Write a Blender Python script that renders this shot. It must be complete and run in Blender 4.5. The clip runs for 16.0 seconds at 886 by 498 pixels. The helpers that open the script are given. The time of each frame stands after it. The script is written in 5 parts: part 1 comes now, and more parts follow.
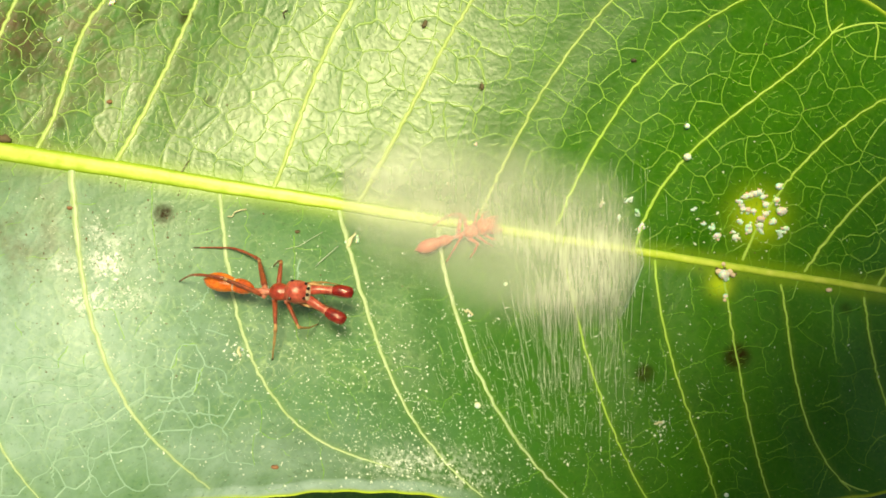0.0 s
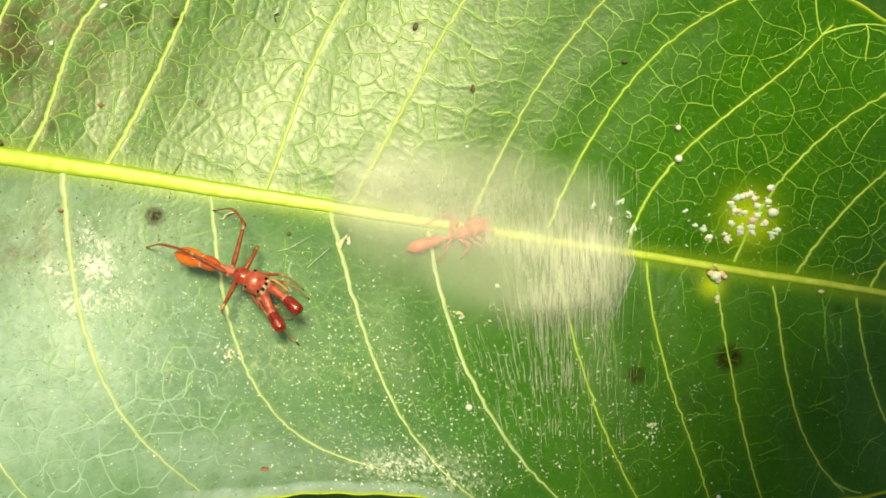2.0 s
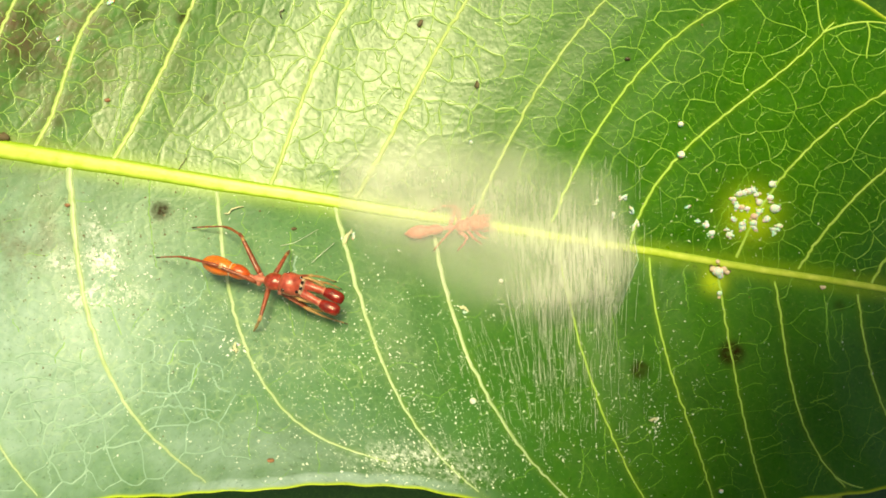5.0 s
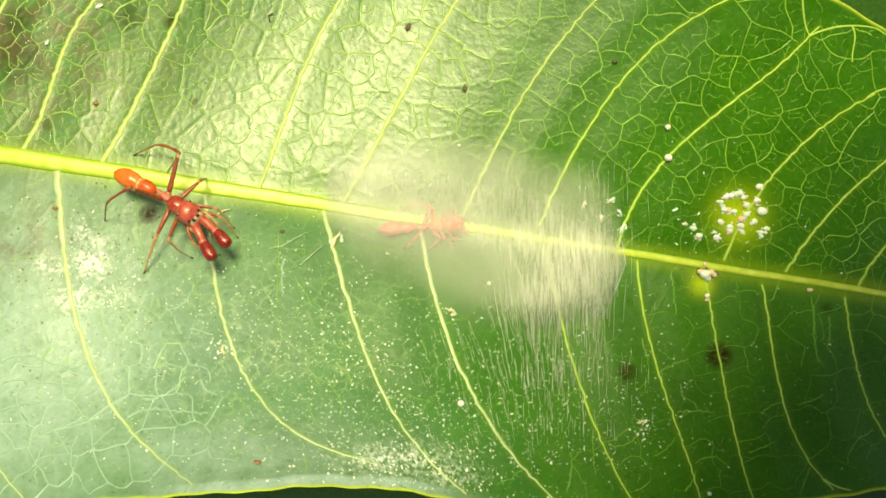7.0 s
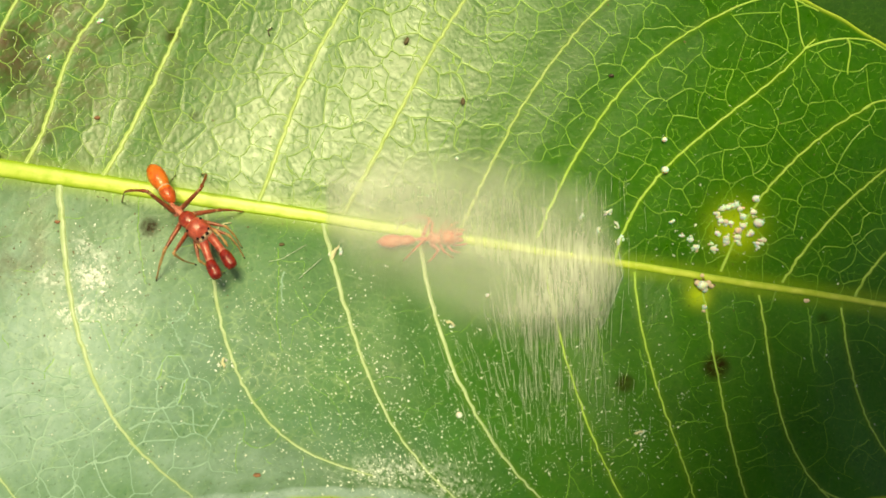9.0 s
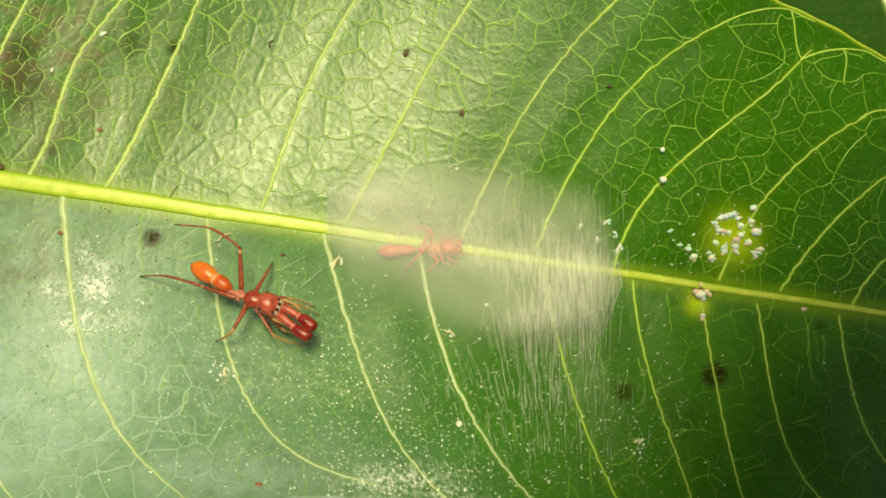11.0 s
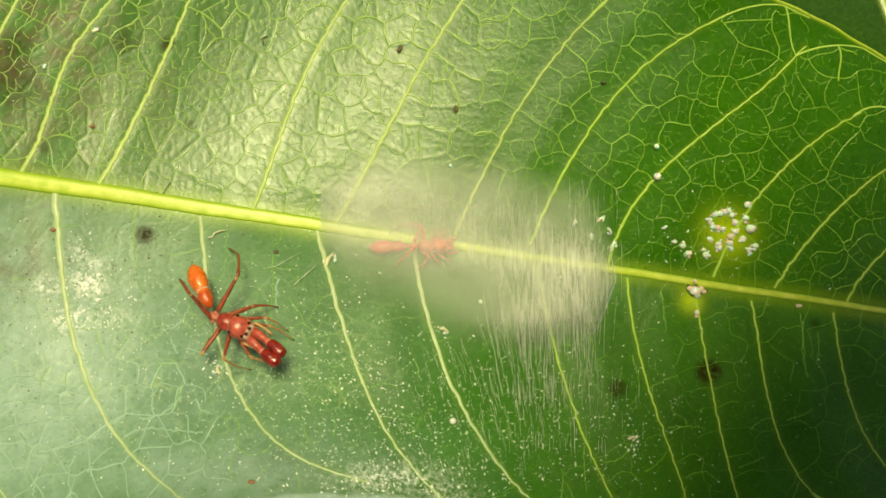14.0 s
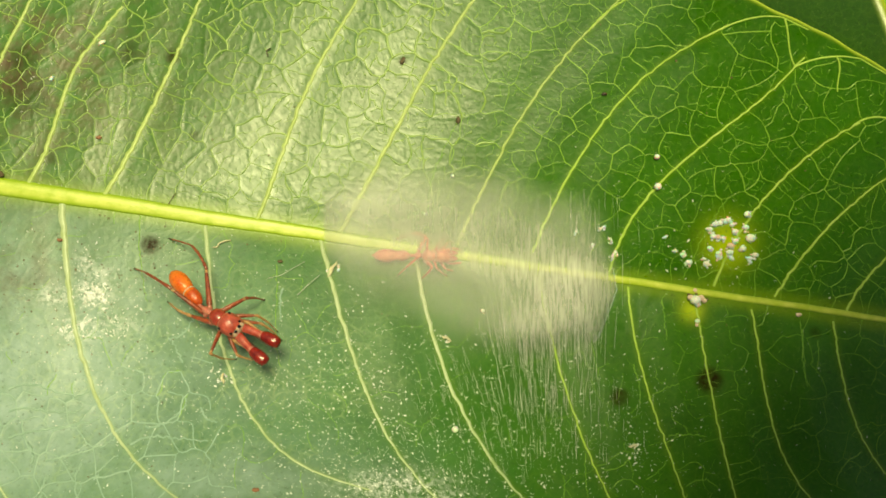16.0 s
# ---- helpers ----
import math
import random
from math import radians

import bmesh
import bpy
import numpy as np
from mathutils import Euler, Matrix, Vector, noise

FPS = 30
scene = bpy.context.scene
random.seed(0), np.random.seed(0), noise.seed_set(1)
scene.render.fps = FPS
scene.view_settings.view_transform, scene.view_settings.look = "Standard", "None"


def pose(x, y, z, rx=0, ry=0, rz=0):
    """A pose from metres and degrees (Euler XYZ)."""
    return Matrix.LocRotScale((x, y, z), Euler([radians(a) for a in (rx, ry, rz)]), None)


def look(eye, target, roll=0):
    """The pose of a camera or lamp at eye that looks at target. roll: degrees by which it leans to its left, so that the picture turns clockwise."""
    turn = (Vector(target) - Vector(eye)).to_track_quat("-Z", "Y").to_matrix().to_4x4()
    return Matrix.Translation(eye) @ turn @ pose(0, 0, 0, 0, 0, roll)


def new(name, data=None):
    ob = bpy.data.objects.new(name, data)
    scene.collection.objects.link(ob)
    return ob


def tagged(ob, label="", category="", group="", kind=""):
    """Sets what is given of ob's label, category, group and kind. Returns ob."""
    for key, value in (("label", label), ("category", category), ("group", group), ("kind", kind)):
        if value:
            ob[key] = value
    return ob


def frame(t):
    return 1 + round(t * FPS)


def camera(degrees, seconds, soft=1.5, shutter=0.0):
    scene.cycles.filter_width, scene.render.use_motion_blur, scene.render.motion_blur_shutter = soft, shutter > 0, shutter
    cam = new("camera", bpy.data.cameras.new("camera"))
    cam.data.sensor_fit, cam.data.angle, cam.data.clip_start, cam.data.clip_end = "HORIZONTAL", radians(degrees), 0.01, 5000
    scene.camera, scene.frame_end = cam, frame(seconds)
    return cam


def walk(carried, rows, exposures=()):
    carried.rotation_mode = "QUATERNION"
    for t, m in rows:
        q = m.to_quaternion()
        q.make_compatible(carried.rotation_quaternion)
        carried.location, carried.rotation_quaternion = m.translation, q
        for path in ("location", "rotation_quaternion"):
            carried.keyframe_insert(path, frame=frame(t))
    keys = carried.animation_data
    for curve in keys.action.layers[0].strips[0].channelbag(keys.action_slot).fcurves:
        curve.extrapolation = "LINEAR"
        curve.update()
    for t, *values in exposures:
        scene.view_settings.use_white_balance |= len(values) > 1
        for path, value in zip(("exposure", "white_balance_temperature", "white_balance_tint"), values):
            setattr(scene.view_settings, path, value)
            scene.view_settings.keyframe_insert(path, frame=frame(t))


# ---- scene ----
# Lengths below are in millimetres unless said otherwise; MM turns them into metres.
import mathutils

MM = 0.001

# ---------------------------------------------------------------- camera
cam = camera(50, 16.0, soft=1.8)
PATH = [
    (0.0, 0.00000, -0.00000, 0.06725, -0.000, -0.000, 0.000),
    (0.5, -0.00011, 0.00027, 0.06743, -0.137, -0.142, 0.015),
    (1.0, 0.00021, -0.00034, 0.06730, 0.397, -0.072, -0.020),
    (1.5, 0.00030, -0.00016, 0.06723, 0.273, -0.206, -0.056),
    (2.0, 0.00065, -0.00029, 0.06724, 0.373, 0.030, -0.134),
    (2.5, 0.00024, -0.00055, 0.06735, 0.520, -0.116, -0.127),
    (3.0, -0.00013, -0.00081, 0.06740, 0.603, -0.185, -0.112),
    (3.5, -0.00035, -0.00094, 0.06745, 0.553, -0.203, -0.080),
    (4.0, -0.00014, -0.00107, 0.06752, 0.606, -0.021, -0.012),
    (6.5, 0.00054, -0.00144, 0.06771, 1.204, -0.309, -0.107),
    (7.0, 0.00073, -0.00162, 0.06774, 1.354, -0.369, -0.097),
    (7.5, 0.00083, -0.00159, 0.06788, 1.486, -0.369, -0.122),
    (8.0, 0.00083, -0.00111, 0.06813, 1.312, -0.347, -0.136),
    (8.5, 0.00093, -0.00102, 0.06827, 1.417, -0.249, -0.158),
    (9.0, 0.00109, -0.00082, 0.06830, 1.414, -0.158, -0.215),
    (11.5, 0.00140, -0.00027, 0.06895, 1.685, 0.057, -0.346),
    (12.0, 0.00157, -0.00013, 0.06897, 1.495, 0.132, -0.306),
    (12.5, 0.00149, -0.00053, 0.06885, 1.694, -0.033, -0.346),
    (13.0, 0.00158, -0.00054, 0.06866, 1.594, -0.113, -0.368),
    (13.5, 0.00168, -0.00046, 0.06857, 1.489, -0.100, -0.374),
    (14.0, 0.00157, -0.00044, 0.06870, 1.495, -0.140, -0.373),
    (14.5, 0.00140, -0.00041, 0.06891, 1.575, -0.170, -0.349),
    (15.0, 0.00129, -0.00035, 0.06902, 1.659, -0.169, -0.357),
    (15.5, 0.00146, -0.00020, 0.06923, 1.686, -0.029, -0.354),
    (16.0, 0.00170, -0.00016, 0.06937, 1.826, 0.110, -0.402),
]
EXPOSURE = [(t, stops, 8550 + 28 * t, -10) for t, stops in ((0.0, -0.02), (2.7, -0.05), (4.0, 0.06), (7.0, 0.07), (9.0, -0.20), (12.5, -0.37), (16.0, -0.39))]
walk(cam, [(t, pose(x, y, z, rx, ry, rz)) for t, x, y, z, rx, ry, rz in PATH], EXPOSURE)

# ---------------------------------------------------------------- light
SUN_WAY = Vector((0.03, 0.34, 1.0)).normalized()
world = bpy.data.worlds.new("sky")
scene.world = world
world.use_nodes = True
sky = world.node_tree.nodes.new("ShaderNodeTexSky")
sky.sky_type, sky.sun_disc = "NISHITA", False
sky.sun_elevation = math.asin(SUN_WAY.z)
sky.sun_rotation = math.atan2(SUN_WAY.x, SUN_WAY.y)
sky.air_density, sky.dust_density = 1.0, 5.0
world.node_tree.links.new(sky.outputs[0], world.node_tree.nodes["Background"].inputs[0])
world.node_tree.nodes["Background"].inputs[1].default_value = 0.09
sun = new("sun", bpy.data.lights.new("sun", "SUN"))
sun.data.energy, sun.data.angle, sun.data.color = 4.2, radians(17), (1.0, 0.95, 0.68)
sun.matrix_world = look(SUN_WAY, (0, 0, 0))


# ---------------------------------------------------------------- materials
def material(name, rough=0.5, spec=0.5):
    m = bpy.data.materials.new(name)
    m.use_nodes = True
    n = m.node_tree.nodes["Principled BSDF"]
    n.inputs["Roughness"].default_value = rough
    n.inputs["Specular IOR Level"].default_value = spec
    return m, m.node_tree.nodes, m.node_tree.links, n


def coords(nodes, links, scale):
    """Object coordinates in millimetres times scale."""
    c = nodes.new("ShaderNodeTexCoord")
    v = nodes.new("ShaderNodeVectorMath")
    v.operation = "SCALE"
    v.inputs["Scale"].default_value = 1000 * scale
    links.new(c.outputs["Object"], v.inputs[0])
    return v.outputs[0]


def grain(nodes, links, scale, detail=4.0, rough=0.55):
    n = nodes.new("ShaderNodeTexNoise")
    n.inputs["Scale"].default_value = 1.0
    n.inputs["Detail"].default_value, n.inputs["Roughness"].default_value = detail, rough
    links.new(coords(nodes, links, scale), n.inputs["Vector"])
    return n.outputs["Fac"]


def ramp(nodes, links, fac, *stops):
    r = nodes.new("ShaderNodeValToRGB")
    while len(r.color_ramp.elements) < len(stops):
        r.color_ramp.elements.new(0.5)
    for e, (p, c) in zip(r.color_ramp.elements, stops):
        e.position = p
        e.color = (*c, 1) if len(c) == 3 else c
    links.new(fac, r.inputs[0])
    return r.outputs[0]


def mix(nodes, links, fac, a, b):
    m = nodes.new("ShaderNodeMix")
    m.data_type = "RGBA"
    for socket, value in ((m.inputs[0], fac), (m.inputs[6], a), (m.inputs[7], b)):
        if isinstance(value, (int, float)):
            socket.default_value = value
        elif isinstance(value, tuple):
            socket.default_value = (*value, 1)
        else:
            links.new(value, socket)
    return m.outputs[2]


def maths(nodes, links, how, a, b=0.0):
    m = nodes.new("ShaderNodeMath")
    m.operation = how
    for socket, value in zip(m.inputs, (a, b)):
        if isinstance(value, (int, float)):
            socket.default_value = value
        else:
            links.new(value, socket)
    return m.outputs[0]


def bump(nodes, links, shader, height, strength, distance):
    b = nodes.new("ShaderNodeBump")
    b.inputs["Strength"].default_value, b.inputs["Distance"].default_value = strength, distance * MM
    links.new(height, b.inputs["Height"])
    links.new(b.outputs[0], shader.inputs["Normal"])


def attribute(nodes, name):
    a = nodes.new("ShaderNodeAttribute")
    a.attribute_name = name
    return a.outputs["Fac"]


def blade_material(name, dark, light):
    """Waxy leaf skin: deep green with fine reticulation, brown stains, dusty film, painted sky sheen and pale borders
    along the veins.
    """
    m, nodes, links, p = material(name, 0.38, 0.85)
    base = ramp(nodes, links, grain(nodes, links, 0.22, 5), (0.3, dark), (0.7, light))
    base = mix(nodes, links, maths(nodes, links, "MULTIPLY", grain(nodes, links, 2.2, 4, 0.7), 0.5), base, tuple(c * 1.35 for c in light))
    cells = nodes.new("ShaderNodeTexVoronoi")
    cells.feature = "DISTANCE_TO_EDGE"
    cells.inputs["Scale"].default_value = 1.0
    warp = nodes.new("ShaderNodeTexNoise")
    warp.inputs["Scale"].default_value, warp.inputs["Detail"].default_value = 0.9, 4.0
    links.new(coords(nodes, links, 1.0), warp.inputs["Vector"])
    bent = nodes.new("ShaderNodeVectorMath")
    bent.operation = "MULTIPLY_ADD"
    bent.inputs[1].default_value = (1.3, 1.3, 1.3)
    links.new(warp.outputs["Color"], bent.inputs[0])
    links.new(coords(nodes, links, 1.25), bent.inputs[2])
    links.new(bent.outputs[0], cells.inputs["Vector"])
    edge = ramp(nodes, links, cells.outputs["Distance"], (0.0, (1, 1, 1)), (0.12, (0, 0, 0)))
    edge = maths(nodes, links, "MULTIPLY", edge, grain(nodes, links, 0.7, 3))
    base = mix(nodes, links, maths(nodes, links, "MULTIPLY", edge, 0.35), base, (0.10, 0.22, 0.020))
    base = mix(nodes, links, maths(nodes, links, "MULTIPLY", attribute(nodes, "dust_sheen"), ramp(nodes, links, grain(nodes, links, 0.5, 6, 0.7), (0.3, (0.5, 0.5, 0.5)), (0.7, (1, 1, 1)))), base, (0.48, 0.61, 0.64))
    base = mix(nodes, links, attribute(nodes, "pale"), base, (0.30, 0.42, 0.020))
    base = mix(nodes, links, attribute(nodes, "yellow"), base, (0.50, 0.62, 0.026))
    rust = maths(nodes, links, "MULTIPLY", attribute(nodes, "rust"), ramp(nodes, links, grain(nodes, links, 0.45, 7, 0.72), (0.42, (0, 0, 0)), (0.60, (1, 1, 1))))
    base = mix(nodes, links, rust, base, (0.085, 0.042, 0.012))
    fleck = ramp(nodes, links, grain(nodes, links, 4.5, 5, 0.7), (0.60, (0, 0, 0)), (0.70, (1, 1, 1)))
    base = mix(nodes, links, maths(nodes, links, "MULTIPLY", fleck, 0.30), base, (0.40, 0.50, 0.132))
    pits = ramp(nodes, links, grain(nodes, links, 3.1, 5, 0.7), (0.30, (1, 1, 1)), (0.42, (0, 0, 0)))
    base = mix(nodes, links, maths(nodes, links, "MULTIPLY", pits, 0.55), base, tuple(c * 0.35 for c in dark))
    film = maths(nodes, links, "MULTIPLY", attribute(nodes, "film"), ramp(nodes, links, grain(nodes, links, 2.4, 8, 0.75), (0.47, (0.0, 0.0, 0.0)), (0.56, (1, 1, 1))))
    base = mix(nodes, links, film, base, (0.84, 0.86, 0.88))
    crackle = maths(nodes, links, "MULTIPLY", attribute(nodes, "crackle"), maths(nodes, links, "MULTIPLY", edge, ramp(nodes, links, grain(nodes, links, 0.6, 5, 0.7), (0.44, (0, 0, 0)), (0.66, (1, 1, 1)))))
    base = mix(nodes, links, crackle, base, (0.60, 0.74, 0.409))
    stain = maths(nodes, links, "MULTIPLY", attribute(nodes, "stain"), ramp(nodes, links, grain(nodes, links, 2.0, 4, 0.7), (0.35, (0.55, 0.55, 0.55)), (0.6, (1, 1, 1))))
    base = mix(nodes, links, stain, base, (0.030, 0.014, 0.008))
    links.new(maths(nodes, links, "MULTIPLY", maths(nodes, links, "SUBTRACT", 1.0, maths(nodes, links, "MAXIMUM", stain, maths(nodes, links, "MAXIMUM", maths(nodes, links, "MULTIPLY", film, 0.8), maths(nodes, links, "MULTIPLY", attribute(nodes, "dust_sheen"), 0.8)))), 0.66), p.inputs["Specular IOR Level"])
    links.new(base, p.inputs["Base Color"])
    rough = ramp(nodes, links, grain(nodes, links, 1.4, 5, 0.65), (0.25, (0.26, 0.26, 0.26)), (0.75, (0.42, 0.42, 0.42)))
    links.new(rough, p.inputs["Roughness"])
    # heights in millimetres: dimples, net edges, fine grain
    relief = maths(nodes, links, "ADD", maths(nodes, links, "MULTIPLY", edge, 0.005), maths(nodes, links, "MULTIPLY", grain(nodes, links, 3.0, 4, 0.6), 0.017))
    relief = maths(nodes, links, "ADD", relief, maths(nodes, links, "MULTIPLY", grain(nodes, links, 0.9, 4, 0.5), 0.018))
    bump(nodes, links, p, relief, 1.0, 1.0)
    return m


def vein_material(name, low, high, rough=0.3, spec=0.9):
    m, nodes, links, p = material(name, rough, spec)
    base = ramp(nodes, links, grain(nodes, links, 1.1, 5), (0.3, low), (0.7, high))
    links.new(base, p.inputs["Base Color"])
    bump(nodes, links, p, grain(nodes, links, 5.0, 4), 0.3, 0.03)
    return m


def skin_material(name, low, high, rough=0.35, scale=1.6, glow=0.15):
    """Chitin: glossy, slightly see-through, mottled."""
    m, nodes, links, p = material(name, rough, 0.7)
    skin = ramp(nodes, links, grain(nodes, links, scale, 5), (0.3, low), (0.7, high))
    pits = ramp(nodes, links, grain(nodes, links, scale * 4, 4, 0.7), (0.30, (0.55, 0.55, 0.55)), (0.52, (0, 0, 0)))
    skin = mix(nodes, links, pits, skin, tuple(c * 0.4 for c in low))
    links.new(skin, p.inputs["Base Color"])
    p.inputs["Subsurface Weight"].default_value = glow
    p.inputs["Subsurface Radius"].default_value = (0.0006, 0.0002, 0.0001)
    p.inputs["Subsurface Scale"].default_value = 0.5
    bump(nodes, links, p, grain(nodes, links, 5.0, 5), 0.6, 0.06)
    return m


def random_material(name, low, high, rough=0.6, pitted=0.4):
    """Grains and crumbs, each of its own shade."""
    m, nodes, links, p = material(name, rough, 0.4)
    g = nodes.new("ShaderNodeNewGeometry")
    links.new(ramp(nodes, links, g.outputs["Random Per Island"], (0.0, low), (1.0, high)), p.inputs["Base Color"])
    if pitted:
        bump(nodes, links, p, grain(nodes, links, 12.0, 3), pitted, 0.02)
    return m


def silk_material(name, streak):
    """A veil of silk: mostly gaps, with white fibres that scatter light."""
    m, nodes, links, p = material(name, 0.6, 0.3)
    out = nodes["Material Output"]
    p.inputs["Base Color"].default_value = (0.92, 0.90, 0.84, 1)
    clear = nodes.new("ShaderNodeBsdfTransparent")
    blend = nodes.new("ShaderNodeMixShader")
    thick = attribute(nodes, "weave")
    c = nodes.new("ShaderNodeMapping")
    c.inputs["Scale"].default_value = streak
    links.new(coords(nodes, links, 1.0), c.inputs["Vector"])
    n = nodes.new("ShaderNodeTexNoise")
    n.inputs["Scale"].default_value, n.inputs["Detail"].default_value, n.inputs["Roughness"].default_value = 1.0, 5.0, 0.65
    links.new(c.outputs[0], n.inputs["Vector"])
    fibre = ramp(nodes, links, n.outputs["Fac"], (0.32, (0.30, 0.30, 0.30)), (0.68, (1.5, 1.5, 1.5)))
    cloud = ramp(nodes, links, grain(nodes, links, 0.55, 5, 0.6), (0.3, (0.80, 0.80, 0.80)), (0.7, (1.1, 1.1, 1.1)))
    weave = mix(nodes, links, attribute(nodes, "comb"), cloud, fibre)
    links.new(maths(nodes, links, "MULTIPLY", thick, weave), blend.inputs[0])
    links.new(clear.outputs[0], blend.inputs[1])
    links.new(p.outputs[0], blend.inputs[2])
    links.new(blend.outputs[0], out.inputs[0])
    return m


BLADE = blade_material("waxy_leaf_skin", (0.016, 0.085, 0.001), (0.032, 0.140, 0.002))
# darker copy of the leaf skin, with shade put into its colour
FAR_BLADE = blade_material("shade_toned_leaf_skin", (0.014, 0.062, 0.002), (0.026, 0.095, 0.003))
# leaf skin brightened to yellow-green, sunlight put into the colour
SUNLIT_BLADE = vein_material("sunlit_leaf_skin", (0.16, 0.34, 0.02), (0.22, 0.42, 0.03), 0.5, 0.4)
def midrib_material(name):
    """A fleshy rib: pale yellow along its crest, lime on its flanks, with faint brown scuffs."""
    m, nodes, links, p = material(name, 0.4, 0.7)
    crest = ramp(nodes, links, grain(nodes, links, 1.1, 5), (0.3, (0.42, 0.55, 0.040)), (0.7, (0.66, 0.72, 0.145)))
    side = ramp(nodes, links, attribute(nodes, "across"), (0.35, (0, 0, 0)), (0.95, (1, 1, 1)))
    skin = mix(nodes, links, side, crest, (0.26, 0.42, 0.020))
    scuff = ramp(nodes, links, grain(nodes, links, 0.8, 7, 0.75), (0.66, (0, 0, 0)), (0.74, (0.6, 0.6, 0.6)))
    skin = mix(nodes, links, scuff, skin, (0.28, 0.27, 0.05))
    links.new(skin, p.inputs["Base Color"])
    bump(nodes, links, p, grain(nodes, links, 4.0, 4), 0.4, 0.04)
    return m


MIDRIB = midrib_material("midrib_skin")
STALK = vein_material("stalk_skin", (0.44, 0.52, 0.033), (0.64, 0.66, 0.099), 0.42, 0.7)
VEIN = vein_material("side_vein_skin", (0.40, 0.50, 0.24), (0.54, 0.63, 0.42), 0.4, 0.6)
UPPER_VEIN = vein_material("upper_vein_skin", (0.38, 0.50, 0.13), (0.52, 0.63, 0.24), 0.4, 0.6)
LIME_VEIN = vein_material("lime_vein_skin", (0.36, 0.55, 0.079), (0.48, 0.67, 0.145), 0.4, 0.5)
NEAR_NET = vein_material("near_net_skin", (0.17, 0.31, 0.050), (0.30, 0.45, 0.100), 0.32, 0.8)
PALE_NET = vein_material("pale_net_skin", (0.24, 0.38, 0.30), (0.35, 0.50, 0.42), 0.4, 0.6)
NET = vein_material("net_vein_skin", (0.20, 0.40, 0.040), (0.34, 0.56, 0.086), 0.35, 0.6)
FINE_NET = vein_material("fine_net_skin", (0.13, 0.32, 0.026), (0.26, 0.48, 0.059), 0.35, 0.6)
RED = skin_material("red_chitin", (0.20, 0.017, 0.012), (0.52, 0.068, 0.044), 0.2, 2.4)
FRONT_RED = skin_material("brown_red_chitin", (0.48, 0.055, 0.014), (0.70, 0.125, 0.030), 0.28)
HEAD = skin_material("pinkish_red_chitin", (0.30, 0.026, 0.022), (0.68, 0.14, 0.10), 0.28, 3.0, 0.2)
PINK = skin_material("pink_membrane", (0.46, 0.10, 0.075), (0.70, 0.28, 0.21), 0.4, 4.0, 0.3)
# lighter, pinker red: the haze of the silk above is put into the colour
VEILED = skin_material("veiled_red_chitin", (0.62, 0.08, 0.07), (0.86, 0.22, 0.18), 0.4)
ORANGE = skin_material("orange_chitin", (0.74, 0.11, 0.016), (0.88, 0.22, 0.040), 0.24)
DARK_RED = skin_material("dark_red_chitin", (0.15, 0.007, 0.006), (0.38, 0.022, 0.014), 0.2, 2.6)
LEG = skin_material("leg_chitin", (0.15, 0.026, 0.014), (0.44, 0.095, 0.045), 0.33, 2.6)
PALE_LEG = skin_material("pale_leg_chitin", (0.42, 0.20, 0.08), (0.60, 0.34, 0.16), 0.45)
TIP = skin_material("dark_foot_chitin", (0.030, 0.018, 0.010), (0.09, 0.045, 0.02), 0.5)
PALE = skin_material("pale_hair", (0.56, 0.34, 0.24), (0.78, 0.60, 0.46), 0.7, 6.0)
EYE = skin_material("eye_black", (0.004, 0.003, 0.003), (0.012, 0.008, 0.008), 0.08, 2.0, 0.0)
EGG = skin_material("egg_shell", (0.95, 0.89, 0.82), (0.98, 0.95, 0.91), 0.3, 3.0, 0.8)
CRUMB = random_material("dust_grain", (0.72, 0.74, 0.68), (0.90, 0.91, 0.92))
PINK_EGG = skin_material("pinkish_egg_shell", (0.80, 0.52, 0.46), (0.90, 0.72, 0.64), 0.4, 4.0, 0.4)
RUST = random_material("rust_crumb", (0.20, 0.085, 0.045), (0.36, 0.17, 0.10))
GALL = random_material("gall_crust", (0.74, 0.42, 0.32), (0.92, 0.76, 0.64))
HUSK = random_material("husk", (0.60, 0.52, 0.28), (0.84, 0.78, 0.60))
SILK = silk_material("silk_veil", (5.0, 0.5, 1.0))
THREAD = random_material("silk_thread", (0.66, 0.67, 0.60), (0.92, 0.92, 0.90), 0.4, 0.0)
BARK = vein_material("twig_bark", (0.10, 0.07, 0.04), (0.20, 0.15, 0.09), 0.8, 0.3)
SOIL = vein_material("soil", (0.05, 0.035, 0.02), (0.10, 0.08, 0.05), 0.95, 0.2)


# ---------------------------------------------------------------- mesh helpers
def mesh_from(name, verts, faces, mats, smooth=True, slots=None, attrs=None):
    """verts in millimetres."""
    me = bpy.data.meshes.new(name)
    me.from_pydata((np.asarray(verts, float) * MM).tolist(), [], faces)
    for m in mats if isinstance(mats, (list, tuple)) else [mats]:
        me.materials.append(m)
    if smooth:
        me.polygons.foreach_set("use_smooth", [True] * len(me.polygons))
    if slots is not None:
        me.polygons.foreach_set("material_index", slots)
    for key, values in (attrs or {}).items():
        me.attributes.new(key, "FLOAT", "POINT").data.foreach_set("value", np.asarray(values, np.float32))
    me.update()
    return me


def part(name, me, parent=None, label="", kind=""):
    ob = new(name, me)
    ob.parent = parent
    return tagged(ob, label, kind=kind)


